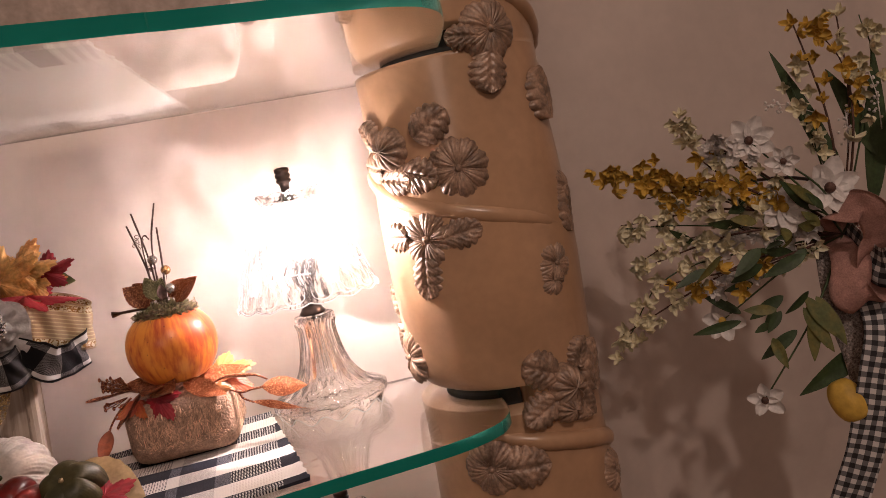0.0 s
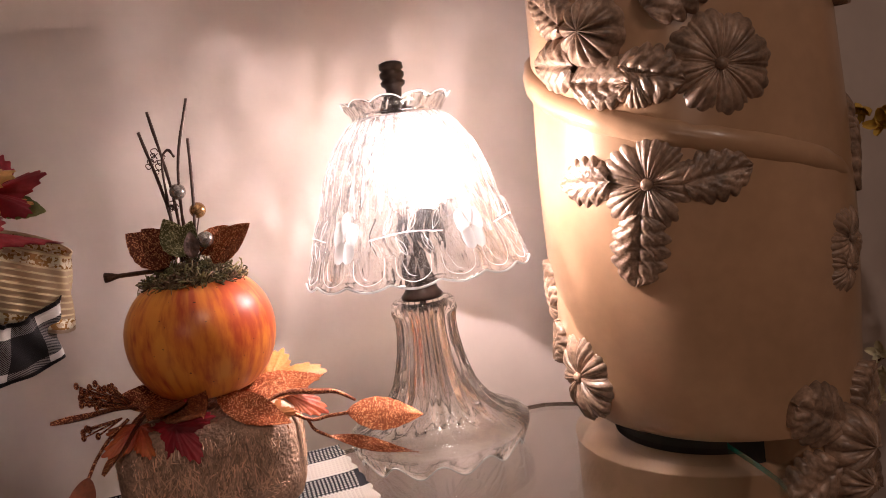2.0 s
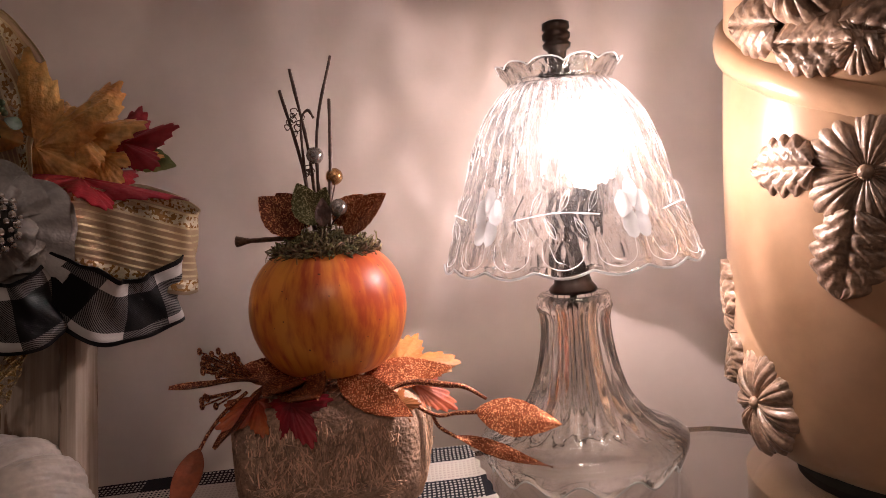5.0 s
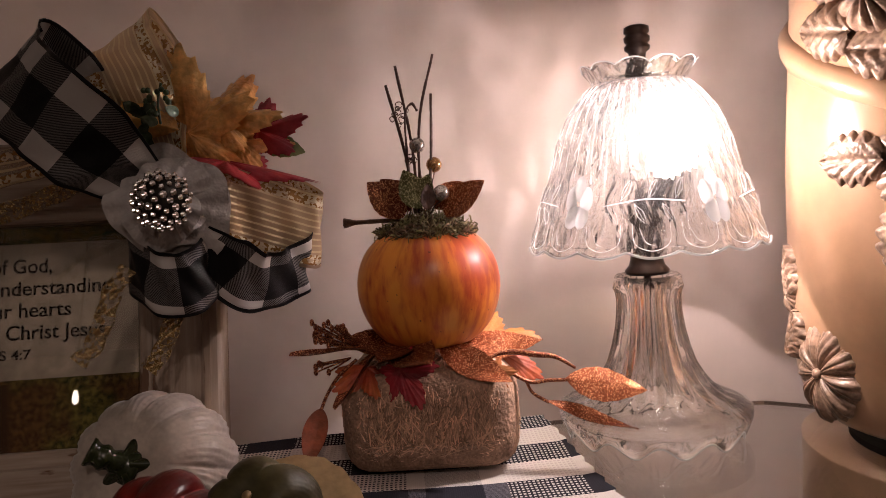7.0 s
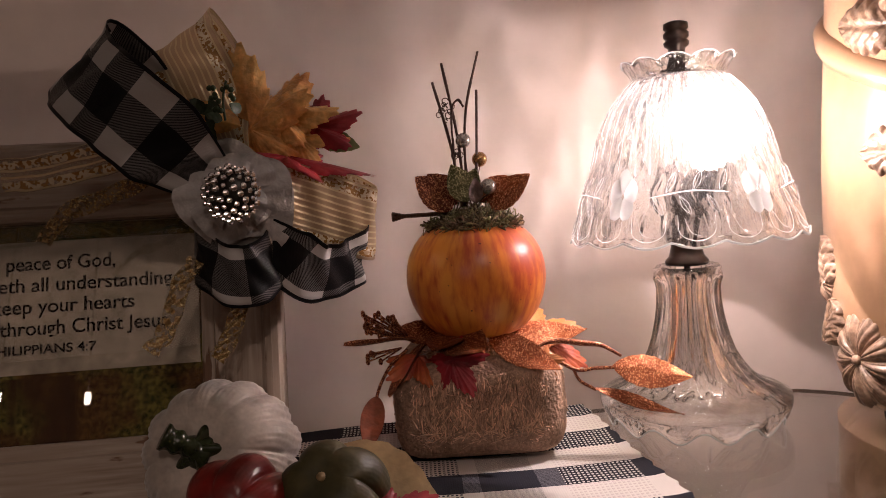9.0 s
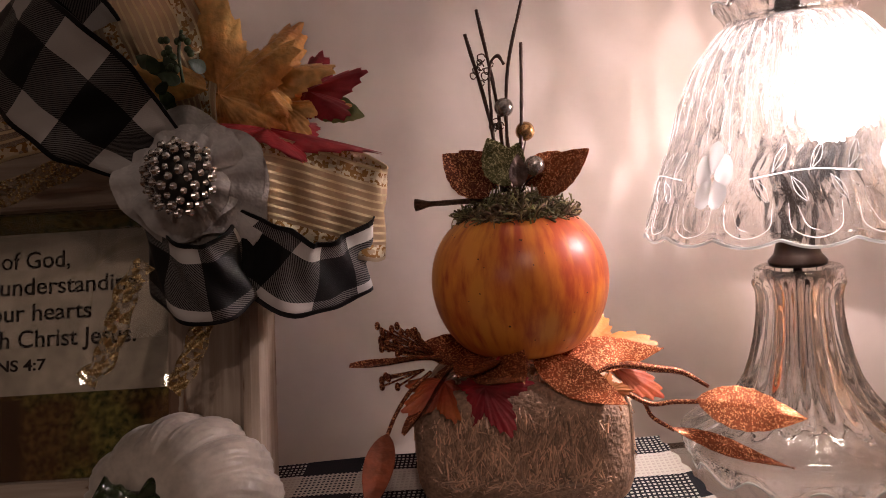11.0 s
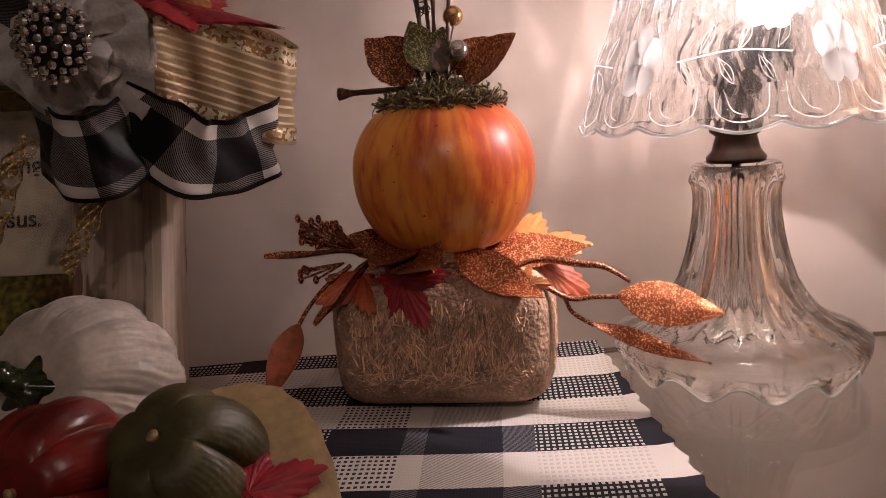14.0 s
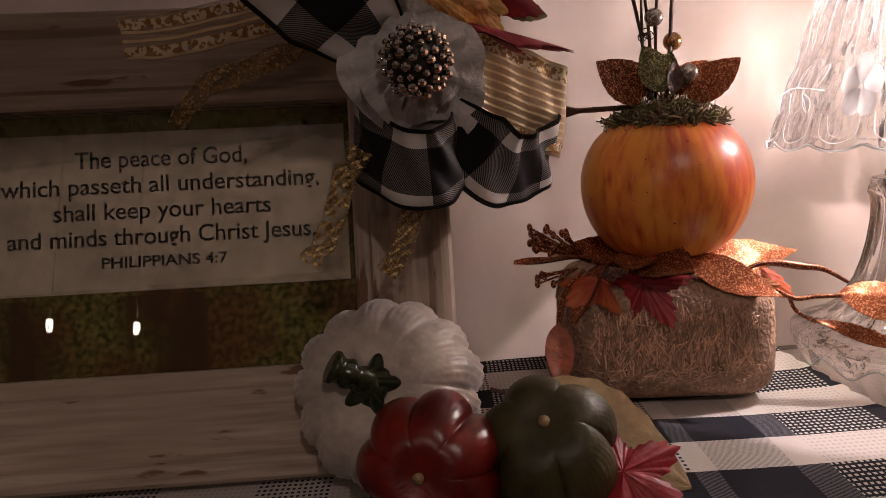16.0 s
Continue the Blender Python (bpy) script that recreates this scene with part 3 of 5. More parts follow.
def towel_material(name):
    """Navy and white woven check: broad rows, waffle columns with small floats."""
    m, n, link, b, op, mix = node_mat(name, 0.95)
    b.inputs["Specular IOR Level"].default_value = 0.12
    co = n.new("ShaderNodeTexCoord").outputs["Object"]
    sp = n.new("ShaderNodeSeparateXYZ")
    link(co, sp.inputs[0])
    wob = op("MULTIPLY", noise_node(n, link, co, 40), 0.002)
    x, y = op("ADD", sp.outputs[0], wob), op("ADD", sp.outputs[1], wob)
    dark = op("LESS_THAN", op("FRACT", op("DIVIDE", op("SUBTRACT", y, 0.635 - 4.9), 0.049)), 0.5)

    def span(a, c):
        return op("MULTIPLY", op("GREATER_THAN", x, a), op("LESS_THAN", x, c))
    far = op("LESS_THAN", x, -0.131)
    cf = op("FRACT", op("DIVIDE", op("SUBTRACT", -0.131 + 6.55, x), 0.0655))
    pale_warp = op("MAXIMUM", span(-0.052, -0.0138), op("MULTIPLY", far, op("LESS_THAN", cf, 0.565)))
    navy_warp = op("MAXIMUM", span(-0.130, -0.101), op("MULTIPLY", far, op("GREATER_THAN", cf, 0.565)))
    twill_warp, thin = span(-0.0925, -0.064), op("MAXIMUM", span(-0.064, -0.052), span(-0.101, -0.0925))
    tw = op("LESS_THAN", op("FRACT", op("DIVIDE", op("ADD", op("ADD", x, op("MULTIPLY", y, 1.7)), 9), 0.0019)), 0.45)
    dx, dy = op("FRACT", op("DIVIDE", op("ADD", x, 9), 0.0022)), op("FRACT", op("DIVIDE", op("ADD", y, 9), 0.0030))
    dot = op("MULTIPLY", op("LESS_THAN", dx, 0.55), op("LESS_THAN", dy, 0.5))
    fx, fy = op("FRACT", op("DIVIDE", op("ADD", x, 9), 0.0011)), op("FRACT", op("DIVIDE", op("ADD", y, 9), 0.0011))
    weave = op("MULTIPLY", op("LESS_THAN", fx, 0.5), op("LESS_THAN", fy, 0.5))
    white = mix(op("MULTIPLY", weave, 0.25), (0.60, 0.55, 0.52), (0.40, 0.36, 0.34))
    navy = mix(op("MULTIPLY", weave, 0.3), (0.009, 0.010, 0.018), (0.028, 0.028, 0.042))
    w2 = mix(op("MULTIPLY", navy_warp, dot), white, (0.03, 0.03, 0.05))
    w2 = mix(op("MULTIPLY", op("MULTIPLY", pale_warp, dot), 0.35), w2, (0.25, 0.21, 0.19))
    w2 = mix(op("MULTIPLY", op("MULTIPLY", twill_warp, tw), 0.7), w2, (0.12, 0.11, 0.12))
    d2 = mix(op("MULTIPLY", pale_warp, dot), navy, (0.50, 0.47, 0.45))
    d2 = mix(op("MULTIPLY", op("MULTIPLY", thin, tw), 0.6), d2, (0.22, 0.21, 0.24))
    col = mix(dark, w2, d2)
    link(mix(op("MULTIPLY", noise_node(n, link, co, 25), 0.06), col, (0.35, 0.30, 0.26)), b.inputs["Base Color"])
    relief(n, link, b, op("ADD", weave, op("MULTIPLY", dot, op("MAXIMUM", navy_warp, pale_warp))), 0.5, 0.0008)
    return m


def pale_towel_material(name):
    """Thin off-white weave with grey-brown stripes near its borders."""
    m, n, link, b, op, mix = node_mat(name, 0.95)
    co = n.new("ShaderNodeTexCoord").outputs["Object"]
    sp = n.new("ShaderNodeSeparateXYZ")
    link(co, sp.inputs[0])
    x, y = sp.outputs[0], sp.outputs[1]
    border = op("MAXIMUM", op("GREATER_THAN", y, 0.690), op("LESS_THAN", y, 0.475))
    bars = op("LESS_THAN", op("FRACT", op("DIVIDE", op("ADD", x, 9), 0.045)), 0.3)
    fine = op("LESS_THAN", op("FRACT", op("DIVIDE", op("ADD", x, 9), 0.006)), 0.5)
    f = op("MULTIPLY", border, op("MAXIMUM", bars, op("MULTIPLY", fine, 0.35)))
    col = mix(op("MULTIPLY", f, 0.8), (0.66, 0.61, 0.56), (0.06, 0.05, 0.05))
    col = mix(op("MULTIPLY", noise_node(n, link, stretched(n, link, co, (0.3, 1, 1)), 60), 0.35), col, (0.50, 0.43, 0.38))
    link(col, b.inputs["Base Color"])
    return m


def check_material(name, hem=0.0188):
    """Buffalo check ribbon on its length and width."""
    m, n, link, b, op, mix = node_mat(name, 0.5)
    b.inputs["Specular IOR Level"].default_value = 0.2
    sp = n.new("ShaderNodeSeparateXYZ")
    uv = n.new("ShaderNodeTexCoord").outputs["UV"]
    link(uv, sp.inputs[0])
    a = op("LESS_THAN", op("FRACT", op("ADD", op("DIVIDE", sp.outputs[0], 0.033), 5.2)), 0.5)
    c = op("LESS_THAN", op("FRACT", op("ADD", op("DIVIDE", sp.outputs[1], 0.033), 5.27)), 0.5)
    tw = op("LESS_THAN", op("FRACT", op("DIVIDE", op("ADD", op("ADD", sp.outputs[0], sp.outputs[1]), 9), 0.0009)), 0.5)
    half = mix(tw, (0.16, 0.15, 0.145), (0.012, 0.012, 0.014))
    one = mix(op("MAXIMUM", a, c), (0.56, 0.53, 0.51), half)
    col = mix(op("MULTIPLY", a, c), one, (0.006, 0.006, 0.007))
    edge = op("GREATER_THAN", op("ABSOLUTE", sp.outputs[1]), hem)
    link(mix(edge, col, (0.012, 0.012, 0.014)), b.inputs["Base Color"])
    relief(n, link, b, tw, 0.25, 0.0005)
    return m


def gold_mesh_material(name, b0=0.0112, b1=0.0160, body=0.58):
    """Sheer ribbon with metallic gold lines and glitter bands along both edges."""
    m, n, link, b, op, mix = node_mat(name, 0.25, 0.35)
    uv = n.new("ShaderNodeTexCoord").outputs["UV"]
    sp = n.new("ShaderNodeSeparateXYZ")
    link(uv, sp.inputs[0])
    aw = op("ABSOLUTE", sp.outputs[1])
    band = op("MULTIPLY", op("GREATER_THAN", aw, b0), op("LESS_THAN", aw, b1))
    lines = op("LESS_THAN", op("FRACT", op("DIVIDE", op("ADD", sp.outputs[1], 9), 0.0029)), 0.30)
    vo = n.new("ShaderNodeTexVoronoi")
    vo.inputs["Scale"].default_value = 800
    link(uv, vo.inputs[0])
    sc = n.new("ShaderNodeSeparateColor")
    link(vo.outputs["Color"], sc.inputs[0])
    gold = mix(band, (1.0, 0.84, 0.54), mix(op("GREATER_THAN", sc.outputs[0], 0.45), (0.45, 0.25, 0.09), (1.0, 0.90, 0.66)))
    link(gold, b.inputs["Base Color"])
    relief(n, link, b, sc.outputs[1], 0.8, 0.0012)
    clear, cloth = n.new("ShaderNodeBsdfTransparent"), n.new("ShaderNodeBsdfTranslucent")
    dif, m0, m1, m2 = n.new("ShaderNodeBsdfDiffuse"), n.new("ShaderNodeMixShader"), n.new("ShaderNodeMixShader"), n.new("ShaderNodeMixShader")
    cloth.inputs[0].default_value = dif.inputs[0].default_value = (0.78, 0.60, 0.42, 1)
    m0.inputs[0].default_value = 0.35
    link(cloth.outputs[0], m0.inputs[1])
    link(dif.outputs[0], m0.inputs[2])
    m1.inputs[0].default_value = body
    link(clear.outputs[0], m1.inputs[1])
    link(m0.outputs[0], m1.inputs[2])
    link(op("MAXIMUM", lines, op("MULTIPLY", band, op("GREATER_THAN", sc.outputs[2], 0.18))), m2.inputs[0])
    link(m1.outputs[0], m2.inputs[1])
    link(b.outputs[0], m2.inputs[2])
    link(m2.outputs[0], n["Material Output"].inputs[0])
    return m


def apple_material(name):
    """Yellow-orange skin with uneven red streaks running from stalk to base."""
    m, n, link, b, op, mix = node_mat(name, 0.28)
    co = n.new("ShaderNodeTexCoord").outputs["Object"]
    sp = n.new("ShaderNodeSeparateXYZ")
    link(co, sp.inputs[0])
    ang = op("ARCTAN2", sp.outputs[1], sp.outputs[0])
    cb = n.new("ShaderNodeCombineXYZ")
    link(op("COSINE", ang), cb.inputs[0])
    link(op("SINE", ang), cb.inputs[1])
    link(op("MULTIPLY", sp.outputs[2], 9.0), cb.inputs[2])
    streak = noise_node(n, link, cb.outputs[0], 9.0, 5)
    patch = noise_node(n, link, cb.outputs[0], 1.6, 2)
    def ramp(v, a, c):
        r = n.new("ShaderNodeMapRange")
        r.inputs[1].default_value, r.inputs[2].default_value = a, c
        link(v, r.inputs[0])
        return r.outputs[0]
    f = ramp(op("ADD", op("MULTIPLY", streak, 0.6), op("MULTIPLY", patch, 0.55)), 0.49, 0.69)
    base = mix(ramp(noise_node(n, link, co, 22), 0.35, 0.7), (0.82, 0.36, 0.055), (0.74, 0.20, 0.03))
    red = mix(ramp(streak, 0.3, 0.7), (0.60, 0.055, 0.025), (0.42, 0.025, 0.018))
    col = mix(op("MULTIPLY", f, 0.78), base, red)
    spots = ramp(noise_node(n, link, co, 420, 1), 0.755, 0.77)
    link(mix(spots, col, (0.10, 0.03, 0.01)), b.inputs["Base Color"])
    b.inputs["Roughness"].default_value = 0.34
    relief(n, link, b, noise_node(n, link, co, 160), 0.08)
    return m


def wood_material(name, along):
    """Whitewashed boards, grain along one axis, paint worn through to brown."""
    m, n, link, b, op, mix = node_mat(name, 0.75)
    co = n.new("ShaderNodeTexCoord").outputs["Object"]
    s = (0.06, 1, 1) if along == "x" else (1, 1, 0.06)
    s2 = (0.22, 1, 1) if along == "x" else (1, 1, 0.22)
    g1 = noise_node(n, link, stretched(n, link, co, s), 420, 4)
    g2 = noise_node(n, link, stretched(n, link, co, s2), 105, 5)
    def ramp(v, a, c):
        r = n.new("ShaderNodeMapRange")
        r.inputs[1].default_value, r.inputs[2].default_value = a, c
        link(v, r.inputs[0])
        return r.outputs[0]
    col = mix(ramp(g1, 0.35, 0.7), (0.50, 0.41, 0.34), (0.25, 0.18, 0.135))
    col = mix(ramp(noise_node(n, link, co, 14), 0.3, 0.8), col, (0.36, 0.28, 0.22))
    col = mix(ramp(g2, 0.645, 0.675), col, (0.16, 0.085, 0.05))
    link(col, b.inputs["Base Color"])
    relief(n, link, b, op("SUBTRACT", op("MULTIPLY", g1, 0.5), op("MULTIPLY", ramp(g2, 0.64, 0.67), 0.6)), 0.4, 0.001)
    return m


def photo_material(name):
    """Printed autumn wood: dark trunks over mottled green, brown and orange leaves."""
    m, n, link, b, op, mix = node_mat(name, 0.35)
    co = n.new("ShaderNodeTexCoord").outputs["Object"]
    sp = n.new("ShaderNodeSeparateXYZ")
    link(co, sp.inputs[0])
    def ramp(v, a, c):
        r = n.new("ShaderNodeMapRange")
        r.inputs[1].default_value, r.inputs[2].default_value = a, c
        link(v, r.inputs[0])
        return r.outputs[0]
    leaf = noise_node(n, link, co, 420, 4)
    big = noise_node(n, link, co, 38, 3)
    col = mix(ramp(leaf, 0.35, 0.65), (0.018, 0.022, 0.008), (0.10, 0.075, 0.022))
    col = mix(ramp(big, 0.5, 0.62), col, mix(ramp(leaf, 0.4, 0.65), (0.035, 0.018, 0.010), (0.080, 0.042, 0.016)))
    trunk = ramp(noise_node(n, link, stretched(n, link, co, (1, 1, 0.12)), 55, 2), 0.52, 0.62)
    low = op("LESS_THAN", sp.outputs[2], -0.012)
    col = mix(op("MULTIPLY", trunk, low), col, (0.03, 0.016, 0.01))
    link(col, b.inputs["Base Color"])
    b.inputs["Roughness"].default_value, b.inputs["Specular IOR Level"].default_value = 1.0, 0.0
    return m


M_TOWEL = towel_material("woven_check_towel")
M_PALE = pale_towel_material("pale_striped_towel")
M_CHECK = check_material("buffalo_check_ribbon")
M_CHECKLOW = check_material("narrow_check_ribbon", 0.0126)


def sheer_gold(name, scale=900, least=0.28, lo=0.55, hi=0.75):
    """Sheer organza with scattered gold flecks."""
    m = glitter(name, (0.40, 0.24, 0.09), (1.0, 0.82, 0.45))
    n, link = m.node_tree.nodes, m.node_tree.links.new
    co, vo, sc = n.new("ShaderNodeTexCoord"), n.new("ShaderNodeTexVoronoi"), n.new("ShaderNodeSeparateColor")
    vo.inputs["Scale"].default_value = scale
    link(co.outputs["Object"], vo.inputs[0])
    link(vo.outputs["Color"], sc.inputs[0])
    rng = n.new("ShaderNodeMapRange")
    rng.inputs[1].default_value, rng.inputs[2].default_value = lo, hi
    rng.inputs[3].default_value, rng.inputs[4].default_value = least, 0.95
    link(sc.outputs[0], rng.inputs[0])
    clear, mx = n.new("ShaderNodeBsdfTransparent"), n.new("ShaderNodeMixShader")
    link(rng.outputs[0], mx.inputs[0])
    link(clear.outputs[0], mx.inputs[1])
    link(n["Principled BSDF"].outputs[0], mx.inputs[2])
    link(mx.outputs[0], n["Material Output"].inputs[0])
    return m


M_SHEER = sheer_gold("sheer_gold_organza")
M_SEQUIN = sheer_gold("gold_sequin_ribbon", 520, 0.12, 0.30, 0.55)
M_GOLDMESH = gold_mesh_material("gold_mesh_ribbon")
M_TAILMESH = gold_mesh_material("gold_tail_ribbon", 0.0028, 0.0062, 0.30)
M_APPLE = apple_material("apple_skin")
M_WOODX = wood_material("whitewashed_wood_across", "x")
M_WOODZ = wood_material("whitewashed_wood_upright", "z")
M_PHOTO = photo_material("autumn_print")
M_PANEL = mat("parchment_panel", (0.25, 0.205, 0.16), 1.0, 0, 0.3, 45, 0.14, 220)
M_PANEL.node_tree.nodes["Principled BSDF"].inputs["Specular IOR Level"].default_value = 0.0
M_INK = mat("ink", (0.010, 0.007, 0.006), 0.9)
M_INK.node_tree.nodes["Principled BSDF"].inputs["Specular IOR Level"].default_value = 0.1
M_STRAWCORE = mat("straw_core", (0.46, 0.28, 0.19), 0.8, 0, 0.4, 120, 0.3, 600, 0.6, 500)
M_STRAW = mat("straw", (0.60, 0.37, 0.25), 0.45, 0, 0.3, 90, 0.2, 500, rand=0.55)
M_MOSS = mat("dried_moss", (0.20, 0.19, 0.08), 0.8, 0, 0.5, 120, 0.3, 500, second=(0.17, 0.10, 0.06), rand=0.6)
M_TWIG = mat("brown_twig", (0.10, 0.045, 0.03), 0.6, 0, 0.4, 200, 0.3, 700, 0.3, 600)
M_ROPE = mat("brown_stem", (0.17, 0.085, 0.05), 0.7, 0, 0.4, 300, 0.3, 900, 0.5, 900)
M_PEARL = mat("silver_pearl", (0.55, 0.50, 0.47), 0.18, 0.75, 0.1, 100)
M_GOLDPEARL = mat("bronze_pearl", (0.55, 0.30, 0.13), 0.18, 0.75, 0.1, 100)
M_COPPER = glitter("copper_glitter", (0.36, 0.085, 0.030), (1.0, 0.45, 0.22))
M_COPPERDK = glitter("dark_copper_glitter", (0.19, 0.042, 0.018), (0.8, 0.35, 0.16))
M_GREENGLIT = glitter("green_gold_glitter", (0.16, 0.15, 0.06), (0.6, 0.55, 0.3))
M_MAPLE = mat("orange_silk_leaf", (0.55, 0.15, 0.035), 0.5, 0, 0.5, 50, 0.15, 300, 0.15, 400, second=(0.35, 0.05, 0.02))
M_RUST = mat("rust_leaf", (0.24, 0.055, 0.02), 0.5, 0, 0.3, 80, 0.2, 400, 0.2, 400)
M_REDLEAF = mat("red_silk_leaf", (0.40, 0.02, 0.03), 0.5, 0, 0.5, 60, 0.15, 300, 0.15, 400, second=(0.26, 0.008, 0.02))
M_YELLEAF = mat("yellow_silk_leaf", (0.40, 0.17, 0.045), 0.5, 0, 0.4, 60, 0.15, 300, 0.15, 400, second=(0.42, 0.12, 0.03))
M_GOLDLEAF = mat("gold_satin_leaf", (0.85, 0.50, 0.17), 0.30, 0.15, 0.5, 45, 0.25, 260, 0.3, 420, second=(0.58, 0.22, 0.05))
M_GREENLEAF = mat("green_silk_leaf", (0.085, 0.10, 0.03), 0.6, 0, 0.4, 80, 0.2, 300, 0.15, 400, second=(0.16, 0.13, 0.03))
M_DKGREEN = mat("dark_green_leaf", (0.045, 0.075, 0.025), 0.55, 0, 0.4, 80, 0.2, 300, 0.15, 400)
M_VELVET = mat("white_pumpkin_skin", (0.49, 0.42, 0.36), 0.40, 0, 0.28, 55, 0.14, 260, 0.5, 130, sheen=0.4)
M_REDPUMP = mat("red_pumpkin_skin", (0.20, 0.012, 0.009), 0.30, 0, 0.6, 60, 0.15, 260, 0.1, 200)
M_GREENPUMP = mat("green_pumpkin_skin", (0.030, 0.028, 0.010), 0.5, 0, 0.45, 38, 0.2, 200, 0.3, 160, second=(0.075, 0.060, 0.019))
M_TAN = mat("tan_leaf", (0.44, 0.30, 0.15), 0.6, 0, 0.3, 60, 0.15, 260, 0.2, 300)
M_STALK = mat("dark_green_stalk", (0.024, 0.032, 0.011), 0.2, 0, 0.4, 150, 0.2, 500)
M_CHIFFON = mat("grey_chiffon", (0.48, 0.44, 0.42), 0.7, 0, 0.25, 60, 0.1, 400, 0.4, 260, sheen=0.5)
M_STONE = mat("rhinestone", (0.88, 0.85, 0.84), 0.10, 1.0, 0.3, 900, rand=0.5)
M_SILVER = mat("silver_setting", (0.05, 0.045, 0.04), 0.4, 0.6, 0.3, 300)
M_WHITEPET = mat("white_petal", (0.72, 0.66, 0.62), 0.6, 0, 0.15, 80)
M_YELPET = mat("yellow_petal", (0.62, 0.38, 0.06), 0.6, 0, 0.3, 80)
M_CREAMPET = mat("cream_petal", (0.78, 0.70, 0.48), 0.6, 0, 0.3, 80)
M_PINK = mat("rose_burlap", (0.42, 0.22, 0.18), 0.8, 0, 0.25, 90, 0.2, 700, 0.4, 700)
M_LACE = mat("sequin_lace", (0.35, 0.29, 0.26), 0.5, 0.2, 0.7, 500, 0.4, 900, 0.6, 700, second=(0.09, 0.07, 0.06))
M_PLANTER = mat("rose_stone", (0.45, 0.34, 0.28), 0.7, 0, 0.35, 30, 0.15, 200, 0.3, 100)


# ---- shapes of the loose things ----
def leaf_sheet(base, tip, width, up=(0, 0, 1), droop=0.0, fold=0.15, teeth=0.0, thick=0.0006, wave=0.0):
    """A pointed leaf from base to tip, folded on its midrib, with a top and an underside."""
    base, tip, up = Vector(base), Vector(tip), Vector(up)
    d = tip - base
    ln = d.length
    side = d.cross(up).normalized()
    nrm = side.cross(d).normalized()
    nu, nv = 22, 8

    def f(u, v, lift):
        s = v * 2 - 1
        w = width * 0.5 * (math.sin(math.pi * u ** 0.8) ** 0.85 if 0 < u < 1 else 0.0) * (1 + teeth * math.sin(40 * u))
        vein = 0.03 * width * abs(math.sin(9 * (u + 0.25 * abs(s)))) * (1 - abs(s))
        return base + d * u + side * (s * w) + nrm * (lift - droop * ln * (u - u * u * 0.2) * u + abs(s) * w * fold + vein + wave * ln * math.sin(7 * u + s))
    return joined(grid(nu, nv, lambda u, v: f(u, v, thick)), grid(nu, nv, lambda u, v: f(1 - u, v, 0.0)))


LOBES = [(-128, 0.62), (-64, 0.88), (0, 1.0), (64, 0.88), (128, 0.62)]


def maple_sheet(centre, direction, up, size, droop=0.1, seed=0, thick=0.0006):
    """A five-lobed maple leaf with toothed lobes and raised veins."""
    c, d, up = Vector(centre), Vector(direction).normalized(), Vector(up).normalized()
    side = d.cross(up).normalized()
    up = side.cross(d).normalized()
    rnd = random.Random(seed)
    jit = [rnd.uniform(0.9, 1.08) for _ in LOBES]

    def edge(a):
        deg = (math.degrees(a) + 180) % 360 - 180
        best = 0.40
        for (la, ll), j in zip(LOBES, jit):
            k = max(0.0, 1 - abs(deg - la) / 36)
            best = max(best, ll * j * (0.40 + 0.60 * k ** 0.95))
        return best * (1 + 0.07 * math.sin(a * 38))

    def f(u, v, lift):
        a = -math.pi + 2 * math.pi * u
        r = edge(a) * v * size
        deg = math.degrees(a)
        vein = max(0.0, 1 - min(abs(deg - la) for la, _ in LOBES) / 9) * 0.014 * size * (1 - v)
        z = lift + vein - droop * size * v * v + 0.05 * size * math.sin(5 * a + seed) * v
        return c + d * (r * math.cos(a)) + side * (r * math.sin(a)) + up * z
    return joined(grid(120, 6, lambda u, v: f(u, v, thick)), grid(120, 6, lambda u, v: f(1 - u, v, 0.0)))


def ribbon_part(name, pts, widths, width, material, parent, label="", thick=0.0006, k=10, curl=0.0, s0=0.0, taper=None):
    """A strip along a smooth path; widths are directions across it, one a point."""
    path = smooth_path(pts, k)
    dirs = smooth_path(widths, k)
    m, nw = len(path), 8
    length = [s0]
    for a, b in zip(path, path[1:]):
        length.append(length[-1] + (b - a).length)
    verts, uvs, faces = [], [], []
    for layer in (0, 1):
        for j, p in enumerate(path):
            tan = (path[min(j + 1, m - 1)] - path[max(j - 1, 0)]).normalized()
            w = dirs[j].normalized()
            w = (w - tan * w.dot(tan)).normalized()
            nrm = tan.cross(w)
            for i in range(nw + 1):
                s = (i / nw - 0.5) * width
                near = taper(j / (m - 1)) if taper else 1.0
                bend = curl * (1 - (2 * i / nw - 1) ** 2) + 0.0008 * math.sin(j * 0.7 + i)
                verts.append(p + w * (s * near) + nrm * (bend + (thick if layer else 0)))
                uvs.append((length[j], s))
    row = nw + 1
    o = m * row
    for j in range(m - 1):
        for i in range(nw):
            q = (j * row + i, j * row + i + 1, (j + 1) * row + i + 1, (j + 1) * row + i)
            faces += [q, tuple(o + x for x in q[::-1])]
    for j in range(m - 1):
        for i in (0, nw):
            faces.append((j * row + i, (j + 1) * row + i, o + (j + 1) * row + i, o + j * row + i))
    ob = part(name, (verts, faces), material, parent, label)
    layer = ob.data.uv_layers.new(name="length_width")
    for lp in ob.data.loops:
        layer.data[lp.index].uv = uvs[lp.vertex_index]
    return ob


